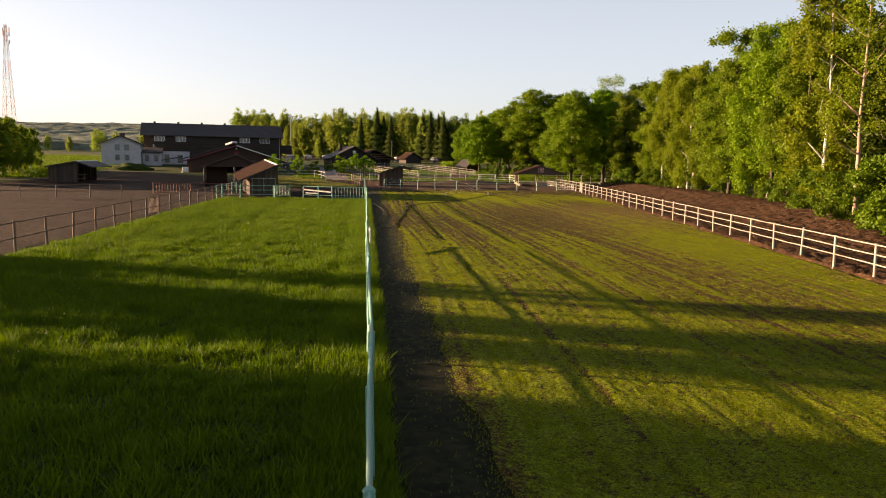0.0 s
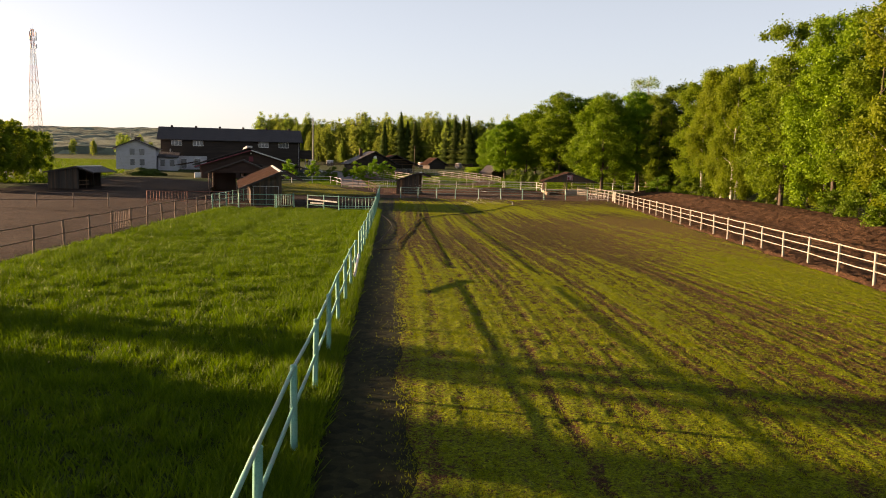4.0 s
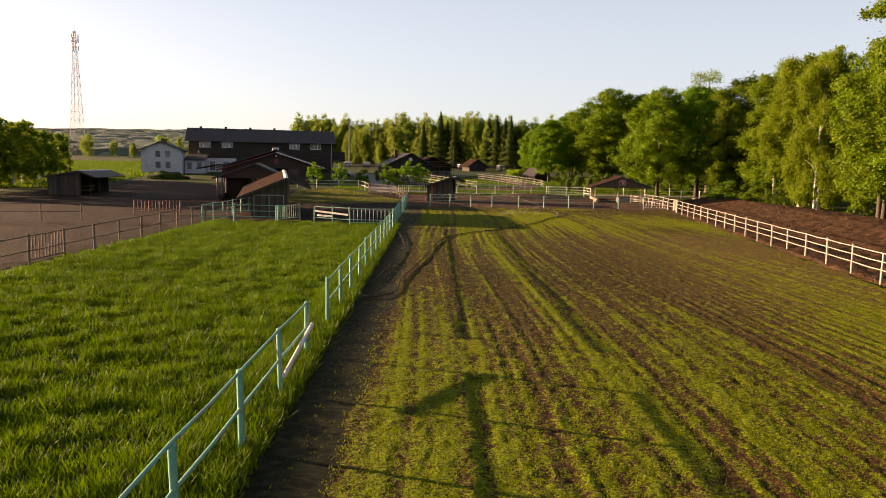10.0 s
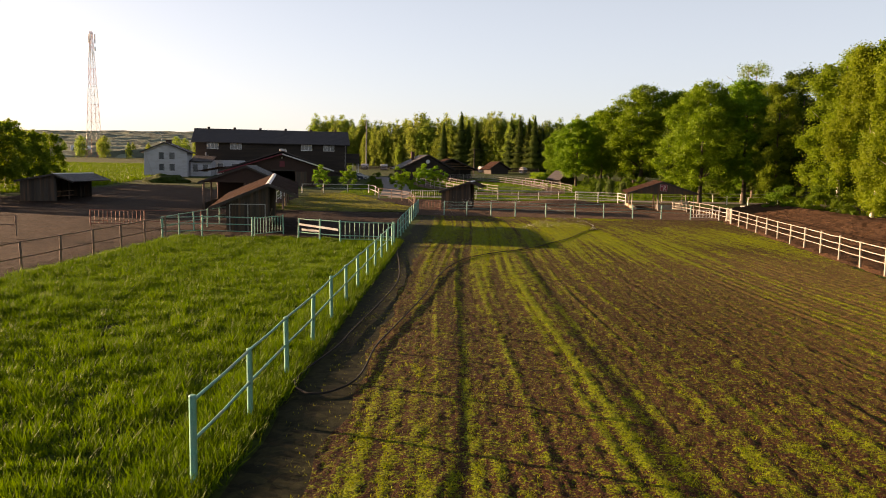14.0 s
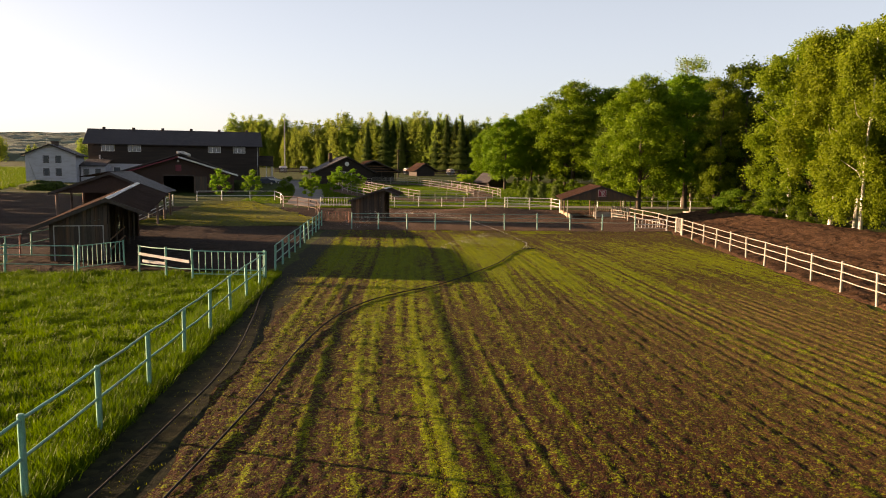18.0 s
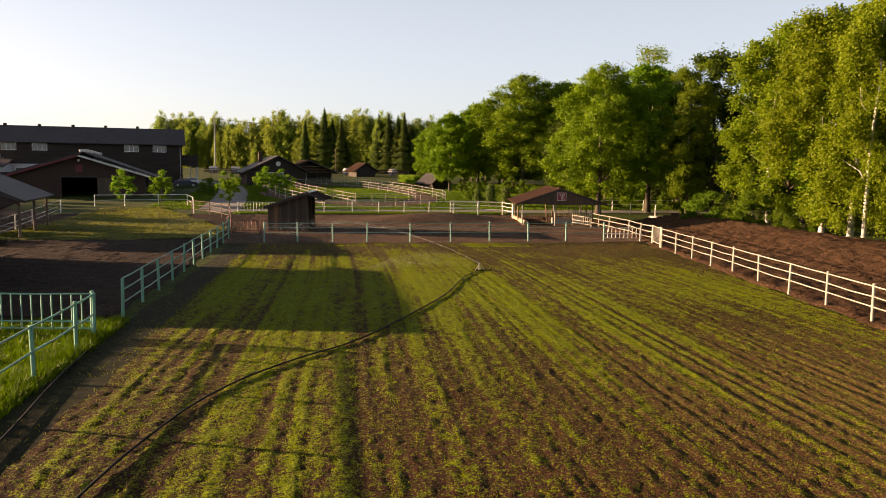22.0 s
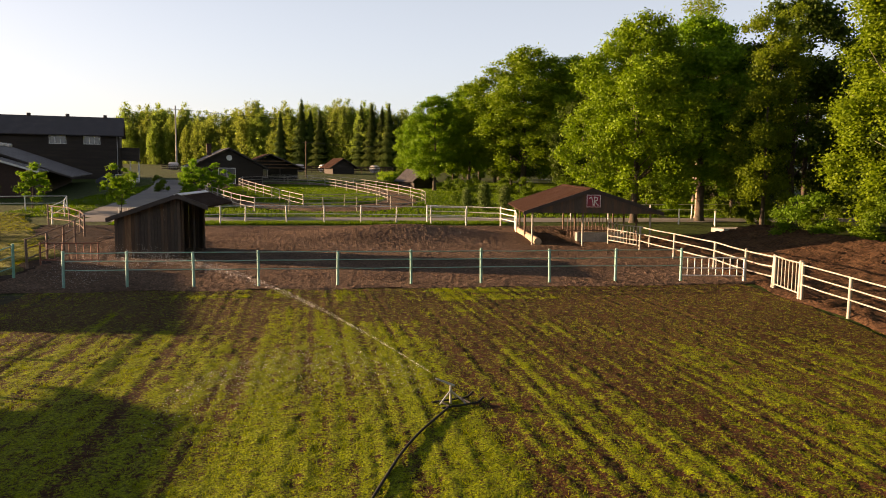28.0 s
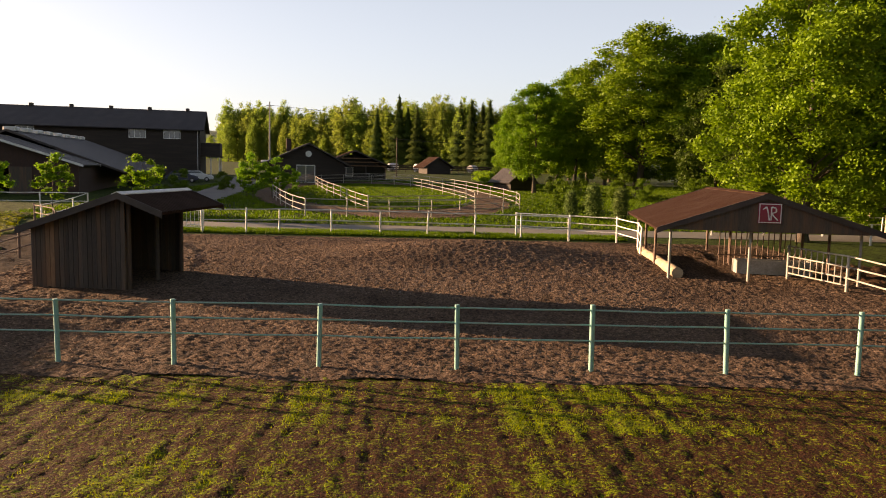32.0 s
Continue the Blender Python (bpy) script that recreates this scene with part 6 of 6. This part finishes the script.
# board fence and pale stacks before the far wood
bf = root("board_fence", pose(-30, 176, gz(0, 176)), "low brown board fence before the far wood", "fence")
for k in range(38):
    bm = bmesh.new()
    tube(bm, (1.6 * k, -0.28 * k, -0.2 - 0.0055 * k), (1.6 * k, -0.28 * k, 1.5), 0.07)
    part("post", bm, OLDWOOD, bf)
for z in (0.5, 0.95, 1.4):
    bm = bmesh.new()
    slab(bm, [(0, -0.06, z + 0.12), (59.2, -10.42, z + 0.12), (59.2, -10.38, z + 0.12), (0, -0.02, z + 0.12)], 0.24)
    part("board", bm, BROWNSIDE, bf)
for k in range(9):
    x, y = -28 + 6.6 * k, 181 - 1.2 * k
    st = root("bale", pose(x, y, gz(x, y), 0, 0, 7 * k), "pale wrapped bale behind the board fence", "bale", "wrapped bales")
    bm = bmesh.new()
    for i in range(7):
        a0, a1 = -0.75 + 1.5 * i / 7, -0.75 + 1.5 * (i + 1) / 7
        r0, r1 = 1.05 - 0.25 * abs(a0) ** 3, 1.05 - 0.25 * abs(a1) ** 3
        tube(bm, (a0 * 1.6, 0, 1.0), (a1 * 1.6, 0, 1.0), r0, r1, 14, caps=i in (0, 6))
    part("wrap", bm, surface("bale wrap", (0.50, 0.44, 0.42), (0.64, 0.58, 0.55), (0.4, 0.34, 0.3), rough=0.5) if k == 0 else bpy.data.materials["bale wrap"], st)

short_grass("meadow_grass", "sunlit meadow grass beyond the bare paddock", 90000, lambda u, y: -150 + u * 98 - 0.1 * (y - 20), lambda v: 24 + 180 * v ** 1.4, 0.45, 0.11, GRASSBLADE, 51, None, 0.5)

for x0, y0, z0, x1, y1, z1 in ((-6.4, -27.5, 0.95, -3.6, -29.25, 0.78), (-6.2, -27.65, 0.62, -4.9, -28.52, 0.60)):
    pl = root("plank", Matrix.Translation((x0, y0, z0)), "pale blue loose plank laid along the teal fence", "plank", "loose planks")
    bm = bmesh.new()
    d = Vector((x1 - x0, y1 - y0, z1 - z0))
    w = Vector((d.y, -d.x, 0)).normalized() * 0.02
    vs = [bm.verts.new(c + s + Vector((0, 0, h))) for c in (Vector((0, 0, 0)), d) for s in (-w, w) for h in (0, 0.13)]
    for q in ((0, 1, 3, 2), (4, 6, 7, 5), (0, 4, 5, 1), (2, 3, 7, 6), (0, 2, 6, 4), (1, 5, 7, 3)):
        bm.faces.new([vs[i] for i in q])
    bmesh.ops.recalc_face_normals(bm, faces=bm.faces)
    part("board", bm, CAPWHITE, pl)

# a loose pipe and a chain on the fence beside the opening
lp = root("loose_pipe", Matrix.Translation((0.12, -69.0, 0.0)), "pale loose pipe tied aslant to the green fence", "pipe")
bm = bmesh.new()
tube(bm, (0.0, 0.1, 0.80), (0.02, -3.45, 0.50), 0.05, seg=10)
part("pipe", bm, CAPWHITE, lp)
bm = bmesh.new()
prev = Vector((-0.12, -3.75, 1.34))
for k in range(1, 15):
    q = Vector((-0.12 + 0.14 * k / 14, -3.75 + 0.30 * (k / 14) ** 2, 1.34 - 0.84 * k / 14))
    tube(bm, prev, q, 0.016 if k % 2 else 0.009, seg=5)
    prev = q
part("chain", bm, STEEL, lp, "dull hanging chain")
